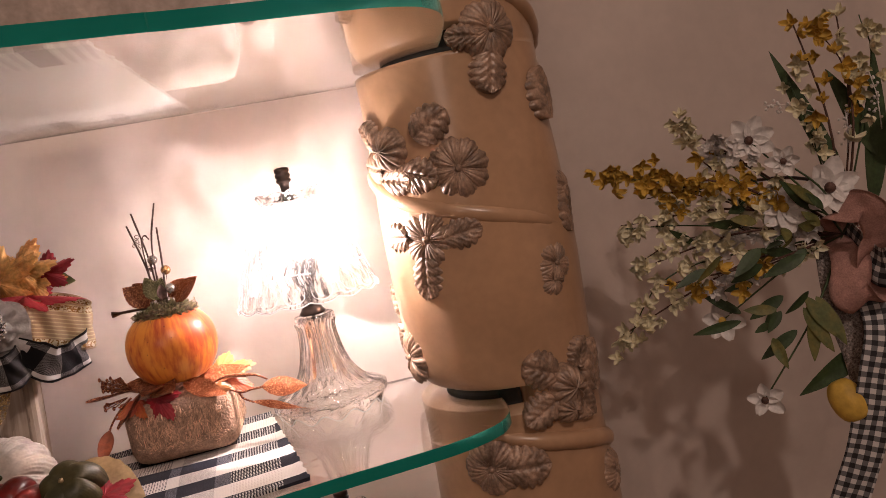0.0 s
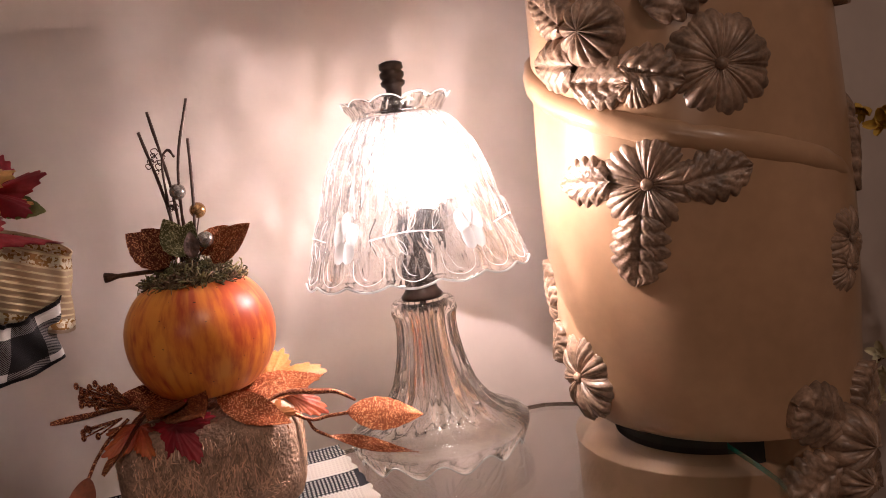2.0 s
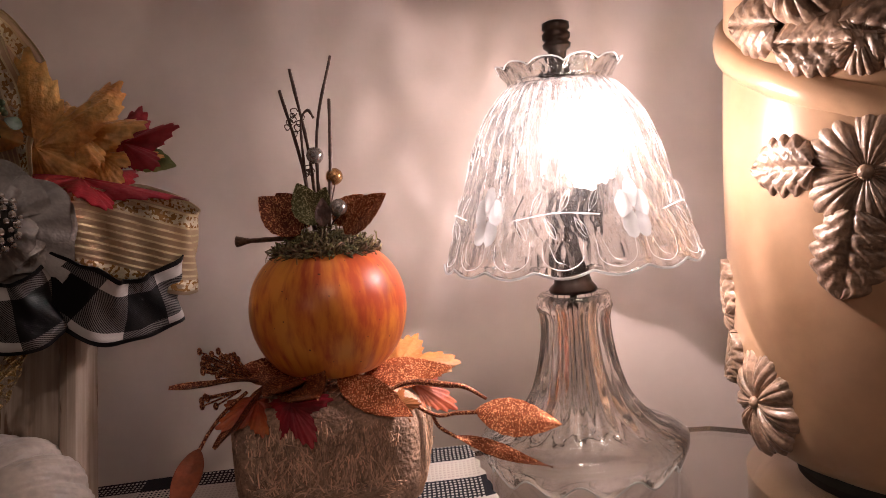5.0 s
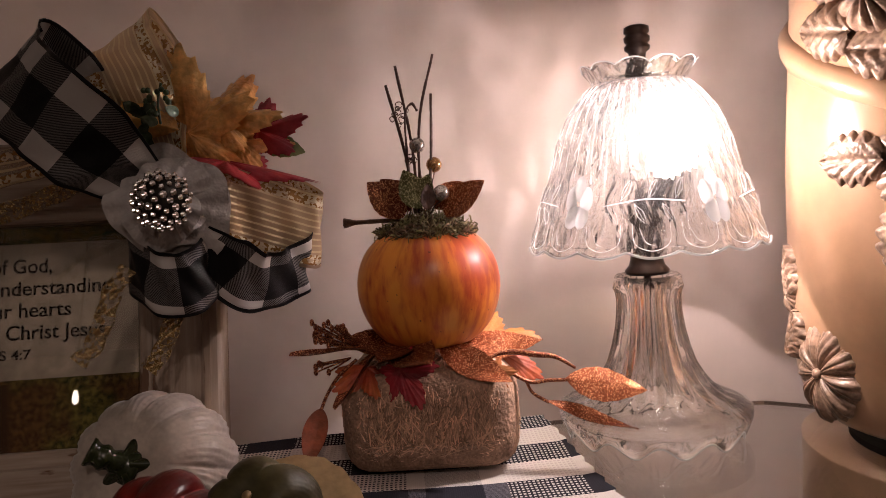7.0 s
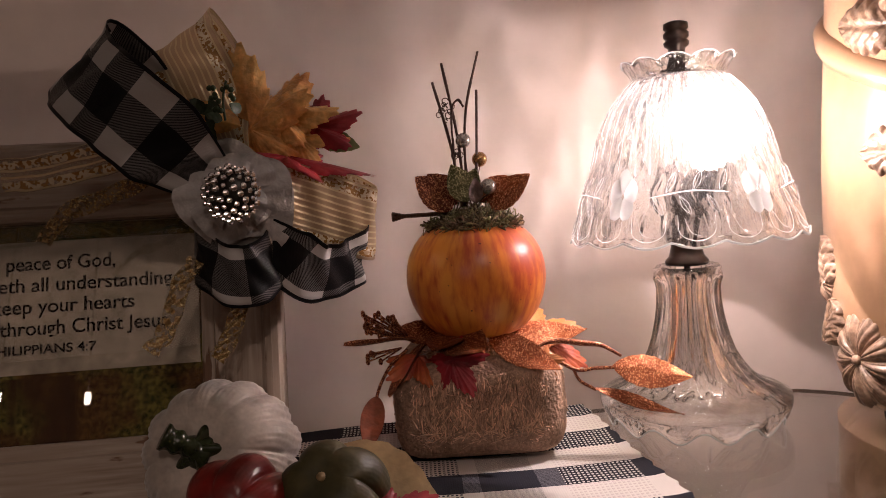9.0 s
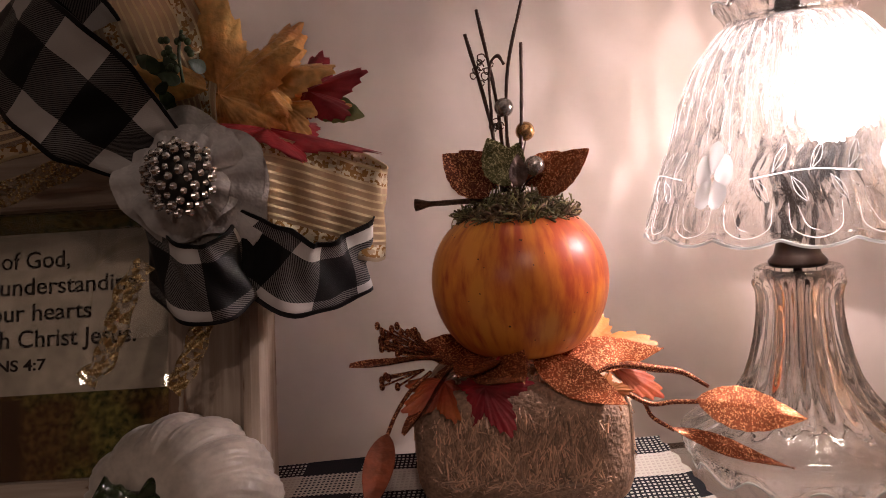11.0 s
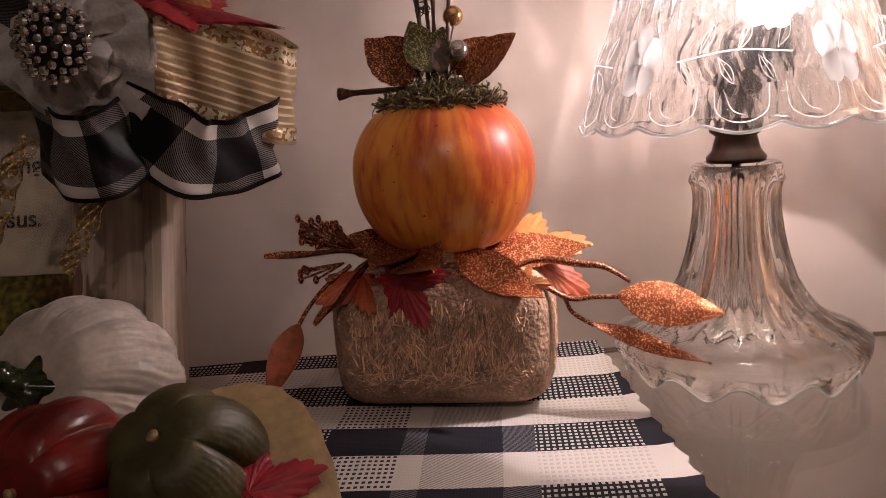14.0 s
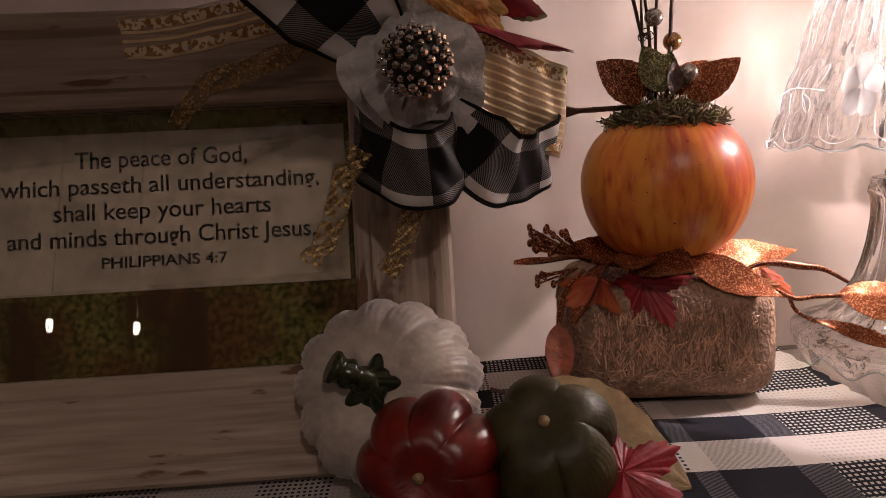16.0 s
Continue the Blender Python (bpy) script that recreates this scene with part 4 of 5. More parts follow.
def gourd(r, height, ribs, dent=0.25, depth=0.09, n=240, rows=28, seed=0, pleat=0.0):
    """A ribbed pumpkin round z, dented at both poles."""
    def f(u, v):
        a, p = 2 * math.pi * u, math.pi * v
        rib = 1 - depth * (1 - abs(math.sin(ribs * a / 2 + seed)) ** 0.55) * math.sin(p) + pleat * math.sin(67 * a + 3 * math.sin(5 * p)) * math.sin(p) + 1.6 * pleat * math.sin(3 * a + seed + 1.1 * math.sin(2 * a)) * math.sin(p)
        rr = r * math.sin(p) ** 0.85 * rib if 0 < v < 1 else 0.0005
        z = -math.cos(p) * height * (1 - dent * math.exp(-(math.sin(p) / 0.38) ** 2))
        return (rr * math.cos(a), rr * math.sin(a), z)
    return grid(n, rows, f, True)


# ---- woven towel under the things ----
towel = thing("towel", "navy and white checked woven towel lying on the glass shelf", "towel", (0, 0, 0), 15)


def towel_sheet(z0, corners):
    """Two layers of cloth between four plan corners, with slight waves and soft borders."""
    inv = Matrix.Rotation(radians(-15), 3, "Z")
    br, bl, fl_, fr = [Vector((*c, 0)) for c in corners]

    def f(u, v, lift):
        p = (fl_.lerp(fr, u)).lerp(bl.lerp(br, u), v)
        wv = 0.0007 * math.sin(31 * p.x + 9 * p.y) + 0.0006 * math.sin(55 * p.y + 7)
        ridge = 0.0007 if min(u, 1 - u, v, 1 - v) < 0.012 else 0
        p.z = z0 + (lift + wv + ridge if lift else 0.0003)
        if u > 0.97 and lift:
            p.x += 0.0012 * math.sin(90 * v)
        return inv @ p
    nu, nv = 70, 44
    rim = [(i / nu, 0) for i in range(nu)] + [(1, j / nv) for j in range(nv)] + [(1 - i / nu, 1) for i in range(nu)] + [(0, 1 - j / nv) for j in range(nv)]
    ring = grid(len(rim), 1, lambda u, v: f(*rim[round(u * len(rim)) % len(rim)], 0.0026 * v), False)
    return joined(grid(nu, nv, lambda u, v: f(u, v, 0.0026)), ring)


part("cloth", towel_sheet(SHELF, [(-0.212, 0.724), (-0.570, 0.612), (-0.520, 0.405), (-0.138, 0.530)]), M_TOWEL, towel)
towel2 = thing("towel", "pale woven towel with striped borders on the upper glass shelf", "towel", (0, 0, 0), 15)
part("cloth", towel_sheet(UPPER, [(-0.215, 0.700), (-0.640, 0.555), (-0.600, 0.215), (-0.165, 0.400)]), M_PALE, towel2)
planter = thing("stone_planter", "rose-beige stone planter block standing on the upper shelf", "planter", (-0.215, 0.56, UPPER + 0.0036), 18)
bm = bmesh.new()
box(bm, (0, 0, 0.04), (0.17, 0.09, 0.08), 0, 0.012)
part("body", bm, M_PLANTER, planter)
bm = bmesh.new()
box(bm, (0, 0, 0.084), (0.178, 0.098, 0.008), 0, 0.003)
part("rim", bm, M_PLANTER, planter)

# ---- straw bale ----
TOP = SHELF + 0.003
bale = thing("straw_block", "small rounded block of pressed straw on the checked towel", "straw block", (-0.2665, 0.6640, TOP), 10)
bm = bmesh.new()
box(bm, (0, 0, 0.0275), (0.092, 0.084, 0.055), 0, 0.019)
part("core", bm, M_STRAWCORE, bale)


def straw_strands(count, half, corner, rnd):
    """Short flat straws pressed against a block with rounded corners."""
    core = [h - corner for h in half]
    pairs = []
    while len(pairs) < count:
        p = Vector([rnd.uniform(-1, 1) * h for h in half])
        k = rnd.choice((0, 1, 1, 1, 2))
        p[k] = math.copysign(half[k], -1 if k == 1 and rnd.random() < 0.8 else p[k])
        inner = Vector([max(-c, min(c, q)) for q, c in zip(p, core)])
        dn = (p - inner).normalized()
        o = inner + dn * (corner - 0.0002)
        if o.z < -half[2] * 0.93:
            continue
        up = Vector((0, 0, 1)) if abs(dn.z) < 0.8 else Vector((0, 1, 0))
        e1 = dn.cross(up).normalized()
        e2 = dn.cross(e1)
        a = rnd.gauss(1.5, 0.45) if o.z > -half[2] * 0.35 else rnd.gauss(0.1, 0.5)
        du, dv = e1 * math.cos(a) + e2 * math.sin(a), e2 * math.cos(a) - e1 * math.sin(a)
        ln, wd = rnd.uniform(0.004, 0.012), rnd.uniform(0.0003, 0.0010)
        o.z += half[2]
        p0, p1 = o - du * ln / 2 + dn * rnd.uniform(-0.0008, 0.0004), o + du * ln / 2 + dn * rnd.uniform(-0.0008, 0.0008)
        if min(p0.z, p1.z) < 0.001:
            continue
        e, h = dv * wd / 2, dn * wd * 0.5
        v = [p0 - e, p0 + e, p0 + h, p1 - e, p1 + e, p1 + h]
        pairs.append((v, [(0, 2, 5, 3), (2, 1, 4, 5), (0, 1, 2), (3, 5, 4)]))
    return joined(*pairs)


tagged(part("straw", straw_strands(5200, (0.0462, 0.0422, 0.0277), 0.019, random.Random(4)), M_STRAW, bale, smooth=False), kind="stuff")

# ---- collar of autumn leaves on the bale ----
spray = thing("leaf_spray", "orange glittered autumn leaf spray lying on the straw block", "leaf spray", (0, 0, 0))
part("glitter_leaf", leaf_sheet((-0.2870, 0.6400, 1.2650), (-0.3000, 0.6030, 1.2440), 0.0135, (-0.6, -0.6, 0.5), -0.05, 0.5, 0.03, wave=0.02), M_COPPERDK, spray)
part("glitter_leaf", leaf_sheet((-0.2770, 0.6400, 1.2670), (-0.2510, 0.6080, 1.2620), 0.024, (0.0, -0.6, 0.8), -0.12, 0.25, 0.03, wave=0.02), M_COPPERDK, spray)
part("glitter_leaf", leaf_sheet((-0.2550, 0.6400, 1.2660), (-0.2170, 0.6320, 1.2470), 0.0165, (0.25, -0.75, 0.65), -0.16, 0.2, 0.03, wave=0.02), M_COPPER, spray)
part("glitter_leaf", leaf_sheet((-0.2720, 0.6420, 1.2670), (-0.2800, 0.6120, 1.2630), 0.020, (-0.1, -0.6, 0.8), -0.14, 0.25, 0.03, wave=0.02), M_COPPERDK, spray)
part("glitter_leaf", leaf_sheet((-0.2490, 0.6550, 1.2620), (-0.2040, 0.6680, 1.2620), 0.017, (0.0, -0.7, 0.7), -0.05, 0.1, 0.03, wave=0.02), M_COPPER, spray)
part("glitter_leaf", leaf_sheet((-0.2750, 0.6500, 1.2640), (-0.3070, 0.6400, 1.2720), 0.02, (0, -0.6, 0.8), 0.05, 0.25, 0.03, wave=0.02), M_COPPERDK, spray)
part("glitter_leaf", leaf_sheet((-0.2910, 0.6450, 1.2640), (-0.3250, 0.6120, 1.2750), 0.0075, (0, -0.3, 1), 0.12, 0.3, 0.03, wave=0.02), M_COPPERDK, spray)
part("maple_leaf", maple_sheet((-0.239, 0.69, 1.259), (0.030, 0.011, 0.000), (0, -0.5, 0.85), 0.034, 0.05, 3), M_YELLEAF, spray, "yellow silk maple leaf")
part("maple_leaf", maple_sheet((-0.225, 0.664, 1.256), (0.024, 0.004, -0.013), (0.2, -0.6, 0.8), 0.026, 0.1, 4), M_MAPLE, spray)
part("maple_leaf", maple_sheet((-0.272, 0.624, 1.259), (0.009, -0.008, -0.013), (0, -0.97, 0.2), 0.0215, 0.1, 5), M_REDLEAF, spray, "dark red silk leaf")
part("maple_leaf", maple_sheet((-0.291, 0.628, 1.259), (-0.011, -0.016, -0.002), (-0.3, -0.8, 0.5), 0.022, 0.25, 6), M_MAPLE, spray)
part("maple_leaf", maple_sheet((-0.227, 0.637, 1.254), (0.007, -0.005, -0.012), (0.1, -0.9, 0.3), 0.014, 0.1, 10), M_YELLEAF, spray)
part("stem", tube([(-0.2450, 0.6400, 1.2660), (-0.2330, 0.6400, 1.2620), (-0.2240, 0.6410, 1.2560), (-0.2100, 0.6430, 1.2470), (-0.2000, 0.6450, 1.2470), (-0.1890, 0.6460, 1.2470)], 0.0010), M_COPPERDK, spray)
part("stem", tube([(-0.2300, 0.6400, 1.2600), (-0.2240, 0.6430, 1.2620), (-0.2160, 0.6460, 1.2620), (-0.2060, 0.6480, 1.2600), (-0.1960, 0.6500, 1.2580), (-0.1860, 0.6500, 1.2520)], lambda s: 0.0008 + 0.0009 * math.sin(3 * s) ** 2), M_COPPERDK, spray)
part("glitter_leaf", leaf_sheet((-0.1910, 0.6460, 1.2480), (-0.1510, 0.6430, 1.2410), 0.0178, (0, -0.75, 0.65), -0.03, -0.12, 0.03, wave=0.02), M_COPPER, spray, "bright copper glitter leaf")
part("stem", tube([(-0.2110, 0.6430, 1.2470), (-0.2080, 0.6430, 1.2410), (-0.2000, 0.6430, 1.2360)], 0.0009), M_COPPERDK, spray)
part("glitter_leaf", leaf_sheet((-0.2020, 0.6430, 1.2370), (-0.1570, 0.6410, 1.2210), 0.0068, (0, -0.6, 0.8), -0.06, 0.1, 0.03, wave=0.02), M_COPPER, spray)
part("stem", tube([(-0.2980, 0.6320, 1.2630), (-0.3050, 0.6240, 1.2570), (-0.3070, 0.6100, 1.2510), (-0.3070, 0.5980, 1.2450)], 0.0009), M_COPPERDK, spray)
part("seed_pod", leaf_sheet((-0.3070, 0.6000, 1.2460), (-0.3040, 0.5700, 1.2280), 0.0115, (0.2, -1, 0.2), 0.0, 0.2, thick=0.0015), M_RUST, spray, "rust-red drooping pod")
rnd = random.Random(8)
for k in range(30):
    p = Vector((-0.313, 0.637, 1.276)) + Vector((rnd.uniform(-0.011, 0.008), rnd.uniform(-0.006, 0.006), rnd.uniform(-0.006, 0.007)))
    part("berry", joined(tube([(-0.298, 0.642, 1.266), p], 0.0005, 5), ball(p, 0.0013, 8, (1, 1, 1.5))), M_COPPERDK, spray)
for k in range(5):
    p = Vector((-0.315, 0.625, 1.261)) + Vector((rnd.uniform(-0.004, 0.004), 0, rnd.uniform(-0.003, 0.003)))
    part("berry", joined(tube([(-0.301, 0.632, 1.264), p], 0.0005, 5), ball(p, 0.0013, 8, (1, 1, 1.5))), M_COPPERDK, spray)

# ---- apple ----
apple = thing("apple", "red-streaked yellow decorative apple with mossy top on leaves", "apple", (-0.262, 0.656, 1.2955))


def apple_skin():
    def f(u, v):
        a, p = 2 * math.pi * u, math.pi * v
        lump = 1 + 0.012 * math.cos(5 * a) * (1 - v) + 0.010 * math.cos(3 * a + 1)
        rr = 0.0381 * math.sin(p) ** 0.80 * (1 + 0.045 * math.cos(p) * -1) * lump if 0 < v < 1 else 0.0003
        z = -math.cos(p) * 0.0345 * (1 - 0.20 * math.exp(-(math.sin(p) / 0.33) ** 2)) + 0.001
        return (rr * math.cos(a), rr * math.sin(a), z)
    return grid(96, 48, f, True)


part("skin", apple_skin(), M_APPLE, apple)


def moss_strands(count, rnd):
    pairs = []
    for _ in range(count):
        a, rr = rnd.uniform(0, 6.283), 0.0245 * math.sqrt(rnd.random())
        z = 0.030 + 0.010 * (1 - (rr / 0.025) ** 2) * rnd.random()
        p = Vector((rr * math.cos(a) + 0.001, rr * math.sin(a), z))
        d = Vector((rnd.gauss(0, 1), rnd.gauss(0, 1), rnd.gauss(0.15, 0.7))).normalized() * rnd.uniform(0.003, 0.008)
        q = p + d
        q.z = max(q.z, 0.0275)
        mid = (p + q) / 2 + Vector((rnd.gauss(0, 1), rnd.gauss(0, 1), rnd.gauss(0, 1))) * 0.0014
        pairs.append(tube([p, mid, q], rnd.uniform(0.00022, 0.0005), 3, 2))
    return joined(*pairs)


tagged(part("moss", joined(moss_strands(1700, random.Random(2)), ball((0.002, 0, 0.029), 0.021, 16, (1, 1, 0.35))), M_MOSS, apple), kind="stuff")
A0 = Vector((-0.262, 0.656, 1.2955))
for pts, r in [([(-0.266, 0.662, 1.336), (-0.268, 0.664, 1.375), (-0.274, 0.664, 1.416)], 0.0008), ([(-0.265, 0.662, 1.336), (-0.263, 0.665, 1.385), (-0.254, 0.669, 1.421)], 0.0008), ([(-0.267, 0.660, 1.336), (-0.272, 0.662, 1.372), (-0.2795, 0.662, 1.406)], 0.0008), ([(-0.260, 0.661, 1.336), (-0.2575, 0.665, 1.37), (-0.256, 0.667, 1.400)], 0.0009), ([(-0.268, 0.661, 1.336), (-0.270, 0.662, 1.36), (-0.270, 0.662, 1.388), (-0.266, 0.662, 1.395), (-0.263, 0.662, 1.391)], 0.0007)]:
    part("twig", tube([Vector(p) - A0 for p in pts], r, 6, 8, 0.35), M_TWIG, apple)
rnd = random.Random(5)
for c, n in [((-0.273, 0.662, 1.388), 9), ((-0.2695, 0.662, 1.366), 4)]:
    loops = []
    for _ in range(n):
        o = Vector(c) - A0 + Vector((rnd.gauss(0, 0.0018), rnd.gauss(0, 0.001), rnd.gauss(0, 0.0025)))
        q = rnd.uniform(0.001, 0.002)
        loops.append(tube([o + Vector((q * math.cos(t), q * 0.5 * math.sin(t * 2), q * math.sin(t))) for t in (0, 1.2, 2.4, 3.6, 4.8, 5.8)], 0.0003, 4, 3))
    tagged(part("tendril", joined(*loops), M_TWIG, apple), kind="stuff")
for c, mt in [((-0.265, 0.664, 1.3728), M_PEARL), ((-0.257, 0.667, 1.3618), M_GOLDPEARL), ((-0.251, 0.652, 1.3465), M_PEARL)]:
    c = Vector(c) - A0
    bd = part("bead", ball(c, 0.0043, 18), mt, apple, "shiny pearl bead")
    part("wire", tube([c - Vector((0, 0, 0.004)), c * 0.5 + Vector((0, 0.003, 0.018)), Vector((0, 0.004, 0.034))], 0.0004, 5), M_TWIG, bd)
for b0, tp, w, mt, up in [((-0.2720, 0.6520, 1.3350), (-0.2900, 0.6490, 1.3550), 0.019, M_COPPERDK, (0.4, -1, 0.5)), ((-0.2690, 0.6580, 1.3380), (-0.2860, 0.6600, 1.3560), 0.016, M_COPPERDK, (0.2, -1, 0.3)), ((-0.2500, 0.6560, 1.3330), (-0.2290, 0.6580, 1.3520), 0.019, M_COPPER, (-0.5, -1, 0.5)), ((-0.2570, 0.6620, 1.3380), (-0.2420, 0.6640, 1.3520), 0.014, M_COPPER, (-0.2, -1, 0.3)), ((-0.2620, 0.6500, 1.3390), (-0.2700, 0.6500, 1.3600), 0.015, M_GREENGLIT, (0.2, -1, 0.2)), ((-0.2630, 0.6540, 1.3400), (-0.2580, 0.6560, 1.3570), 0.013, M_GREENGLIT, (-0.2, -1, 0.2)), ((-0.2580, 0.6480, 1.3380), (-0.2570, 0.6480, 1.3520), 0.008, M_TWIG, (0.5, -1, 0))]:
    part("leaf", leaf_sheet(Vector(b0) - A0, Vector(tp) - A0, w, up, 0.05, 0.30, 0.03), mt, apple)
part("stalk", tube([Vector(p) - A0 for p in [(-0.275, 0.655, 1.3335), (-0.292, 0.654, 1.3335), (-0.306, 0.653, 1.3335)]], lambda s: 0.0012 + 0.0016 * max(0, s - 0.75) * 4, 10, 6, 0.2), M_ROPE, apple)

# ---- picture frame with a printed verse ----
FM = Matrix.Translation((-0.431, 0.556, 1.286)) @ Matrix.Rotation(radians(19), 4, "Z") @ Matrix.Rotation(radians(-15), 4, "X") @ Matrix.Rotation(radians(1.5), 4, "Y")
frame_ob = thing("picture_frame", "whitewashed wooden picture frame with a printed verse leaning back", "picture frame")
frame_ob.matrix_world = FM
UC, UO, UI, V0, V1, W0, W1 = -0.0237, 0.1127, 0.0744, -0.0850, 0.1000, -0.0432, 0.0625


def rail(lo, hi, a0, a1, upright, inner_hi):
    """One side of the moulding: rounded outer bead, flat board and stepped inner lip, run along its length."""
    w = hi - lo
    prof = [(0, 0.014), (0, -0.006), (0.04, -0.0080), (0.12, -0.0088), (0.20, -0.0080), (0.235, -0.0055), (0.26, -0.0040), (0.82, -0.0036), (0.845, -0.0014), (0.97, -0.0010), (1.0, 0.0), (1.0, 0.010)]
    bm = bmesh.new()
    rings = []
    for a in (a0, a1):
        ring = []
        for p, d in prof:
            q = lo + p * w if inner_hi else hi - p * w
            ring.append(bm.verts.new((q, d, a) if upright else (a, d, q)))
        rings.append(ring)
    n = len(prof)
    for k in range(n):
        bm.faces.new((rings[0][k], rings[0][(k + 1) % n], rings[1][(k + 1) % n], rings[1][k]))
    bm.faces.new(rings[0])
    bm.faces.new(rings[1][::-1])
    bmesh.ops.recalc_face_normals(bm, faces=bm.faces)
    return bm


part("side_rail", rail(UC + UI, UC + UO, V0, V1, True, False), M_WOODZ, frame_ob, smooth=False)
part("side_rail", rail(UC - UO, UC - UI, V0, V1, True, True), M_WOODZ, frame_ob, smooth=False)
part("top_rail", rail(W1, V1, UC - UI, UC + UI, False, False), M_WOODX, frame_ob, smooth=False)
part("bottom_rail", rail(V0, W0, UC - UI, UC + UI, False, True), M_WOODX, frame_ob, smooth=False)
bm = bmesh.new()
box(bm, (UC, 0.0105, (W0 + W1) / 2), (2 * UI - 0.0004, 0.003, W1 - W0 - 0.0004))
part("print", bm, M_PHOTO, frame_ob, "printed autumn woodland picture", smooth=False)
bm = bmesh.new()
box(bm, (UC - 0.001, 0.0085, 0.0220), (2 * UI - 0.003, 0.0006, 0.0645), 0, 0.0)
panel = part("text_panel", bm, M_PANEL, frame_ob, "pale parchment panel with dark lettering", smooth=False)
bm = bmesh.new()
box(bm, (UC, 0.0055, (W0 + W1) / 2), (2 * UI - 0.0006, 0.0016, W1 - W0 - 0.0006))
pane = part("glass_pane", bm, M_GLASS, frame_ob, smooth=False)
pane.visible_shadow = False
bm = bmesh.new()
box(bm, (UC, 0.0135, (W0 + W1) / 2), (2 * UI + 0.02, 0.003, W1 - W0 + 0.02), 0, 0.0008)
part("backing_board", bm, M_TWIG, frame_ob, smooth=False)


def text_line(words, v, width, size):
    cu = bpy.data.curves.new("line", "FONT")
    cu.body, cu.size, cu.align_x, cu.align_y = words, size, "CENTER", "CENTER"
    cu.extrude, cu.offset = 0.00008, 0.00012
    tmp = bpy.data.objects.new("line", cu)
    scene.collection.objects.link(tmp)
    me = bpy.data.meshes.new_from_object(tmp.evaluated_get(bpy.context.evaluated_depsgraph_get()))
    bpy.data.objects.remove(tmp)
    xs = [p.co.x for p in me.vertices]
    me.transform(Matrix.Translation((UC - 0.0018, 0.0080, v)) @ Matrix.Rotation(radians(90), 4, "X") @ Matrix.Diagonal((width / (max(xs) - min(xs)), 1, 1, 1)))
    me.materials.clear()
    me.materials.append(M_INK)
    ob = new("lettering", me)
    ob.parent = panel
    tagged(ob, "dark printed letters")


text_line("The peace of God,", 0.0430, 0.0683, 0.0098)
text_line("which passeth all understanding,", 0.0324, 0.1262, 0.0098)
text_line("shall keep your hearts", 0.0219, 0.0858, 0.0098)
text_line("and minds through Christ Jesus.", 0.0114, 0.1215, 0.0098)
text_line("PHILIPPIANS 4:7", 0.0012, 0.0495, 0.0062)

# ---- bow on the corner of the frame ----
bow = thing("ribbon_bow", "black and white check bow with gold ribbon, leaves and brooch", "bow", (0, 0, 0))
BC = (-0.350, 0.560, 1.352)


def gathered(q):
    """A loop is pinched at the knot and opens out away from it."""
    return 0.50 + 0.50 * min(1.0, 5.5 * min(q, 1 - q))


ribbon_part("check_loop", [(-0.3580, 0.5560, 1.3570), (-0.3630, 0.5380, 1.3690), (-0.3740, 0.5290, 1.3830), (-0.3880, 0.5280, 1.3960), (-0.4050, 0.5370, 1.4080), (-0.4180, 0.5530, 1.4180), (-0.4160, 0.5660, 1.4200), (-0.3960, 0.5730, 1.3960), (-0.3660, 0.5660, 1.3670)], [(0.80, 0.20, 0.56)] * 3 + [(0.80, 0.05, 0.60)] * 3 + [(0.80, 0.1, 0.58)] * 3, 0.041, M_CHECK, bow, s0=0.004, taper=gathered)
ribbon_part("check_loop", [(-0.3740, 0.5660, 1.3330), (-0.3690, 0.5530, 1.3270), (-0.3500, 0.5440, 1.3180), (-0.3380, 0.5480, 1.3180), (-0.3370, 0.5600, 1.3240), (-0.3570, 0.5720, 1.3270), (-0.3740, 0.5720, 1.3320)], [(0.10, -0.1, 1)] * 4 + [(-0.1, 0, 1)] * 3, 0.028, M_CHECKLOW, bow, s0=0.013)
ribbon_part("check_loop", [(-0.3380, 0.5560, 1.3370), (-0.3300, 0.5600, 1.3250), (-0.3210, 0.5700, 1.3140), (-0.3130, 0.5860, 1.3140), (-0.3070, 0.5980, 1.3190), (-0.3210, 0.6060, 1.3230), (-0.3390, 0.5900, 1.3330)], [(0.35, -0.15, 1)] * 4 + [(0.25, 0.1, 1)] * 3, 0.029, M_CHECKLOW, bow, s0=0.02, taper=gathered)
ribbon_part("gold_loop", [(-0.3480, 0.5560, 1.3550), (-0.3360, 0.5640, 1.3510), (-0.3250, 0.5780, 1.3450), (-0.3120, 0.5900, 1.3380), (-0.3020, 0.6000, 1.3330), (-0.3070, 0.6140, 1.3340), (-0.3230, 0.6180, 1.3430), (-0.3430, 0.6050, 1.3520), (-0.3530, 0.5800, 1.3550)], [(0, -0.1, 1)] * 3 + [(0.10, 0.05, 1)] * 4 + [(0, 0, 1)] * 2, 0.035, M_GOLDMESH, bow, "sheer gold-striped mesh ribbon loop", taper=gathered)
ribbon_part("gold_loop", [(-0.3560, 0.5660, 1.3670), (-0.3660, 0.5720, 1.3860), (-0.3740, 0.5740, 1.4070), (-0.3830, 0.5780, 1.4240), (-0.3850, 0.5880, 1.4300), (-0.3770, 0.5960, 1.4110), (-0.3610, 0.5820, 1.3770)], [(0.82, 0.25, 0.52)] * 7, 0.040, M_GOLDMESH, bow, "sheer gold-striped mesh ribbon loop", taper=gathered)
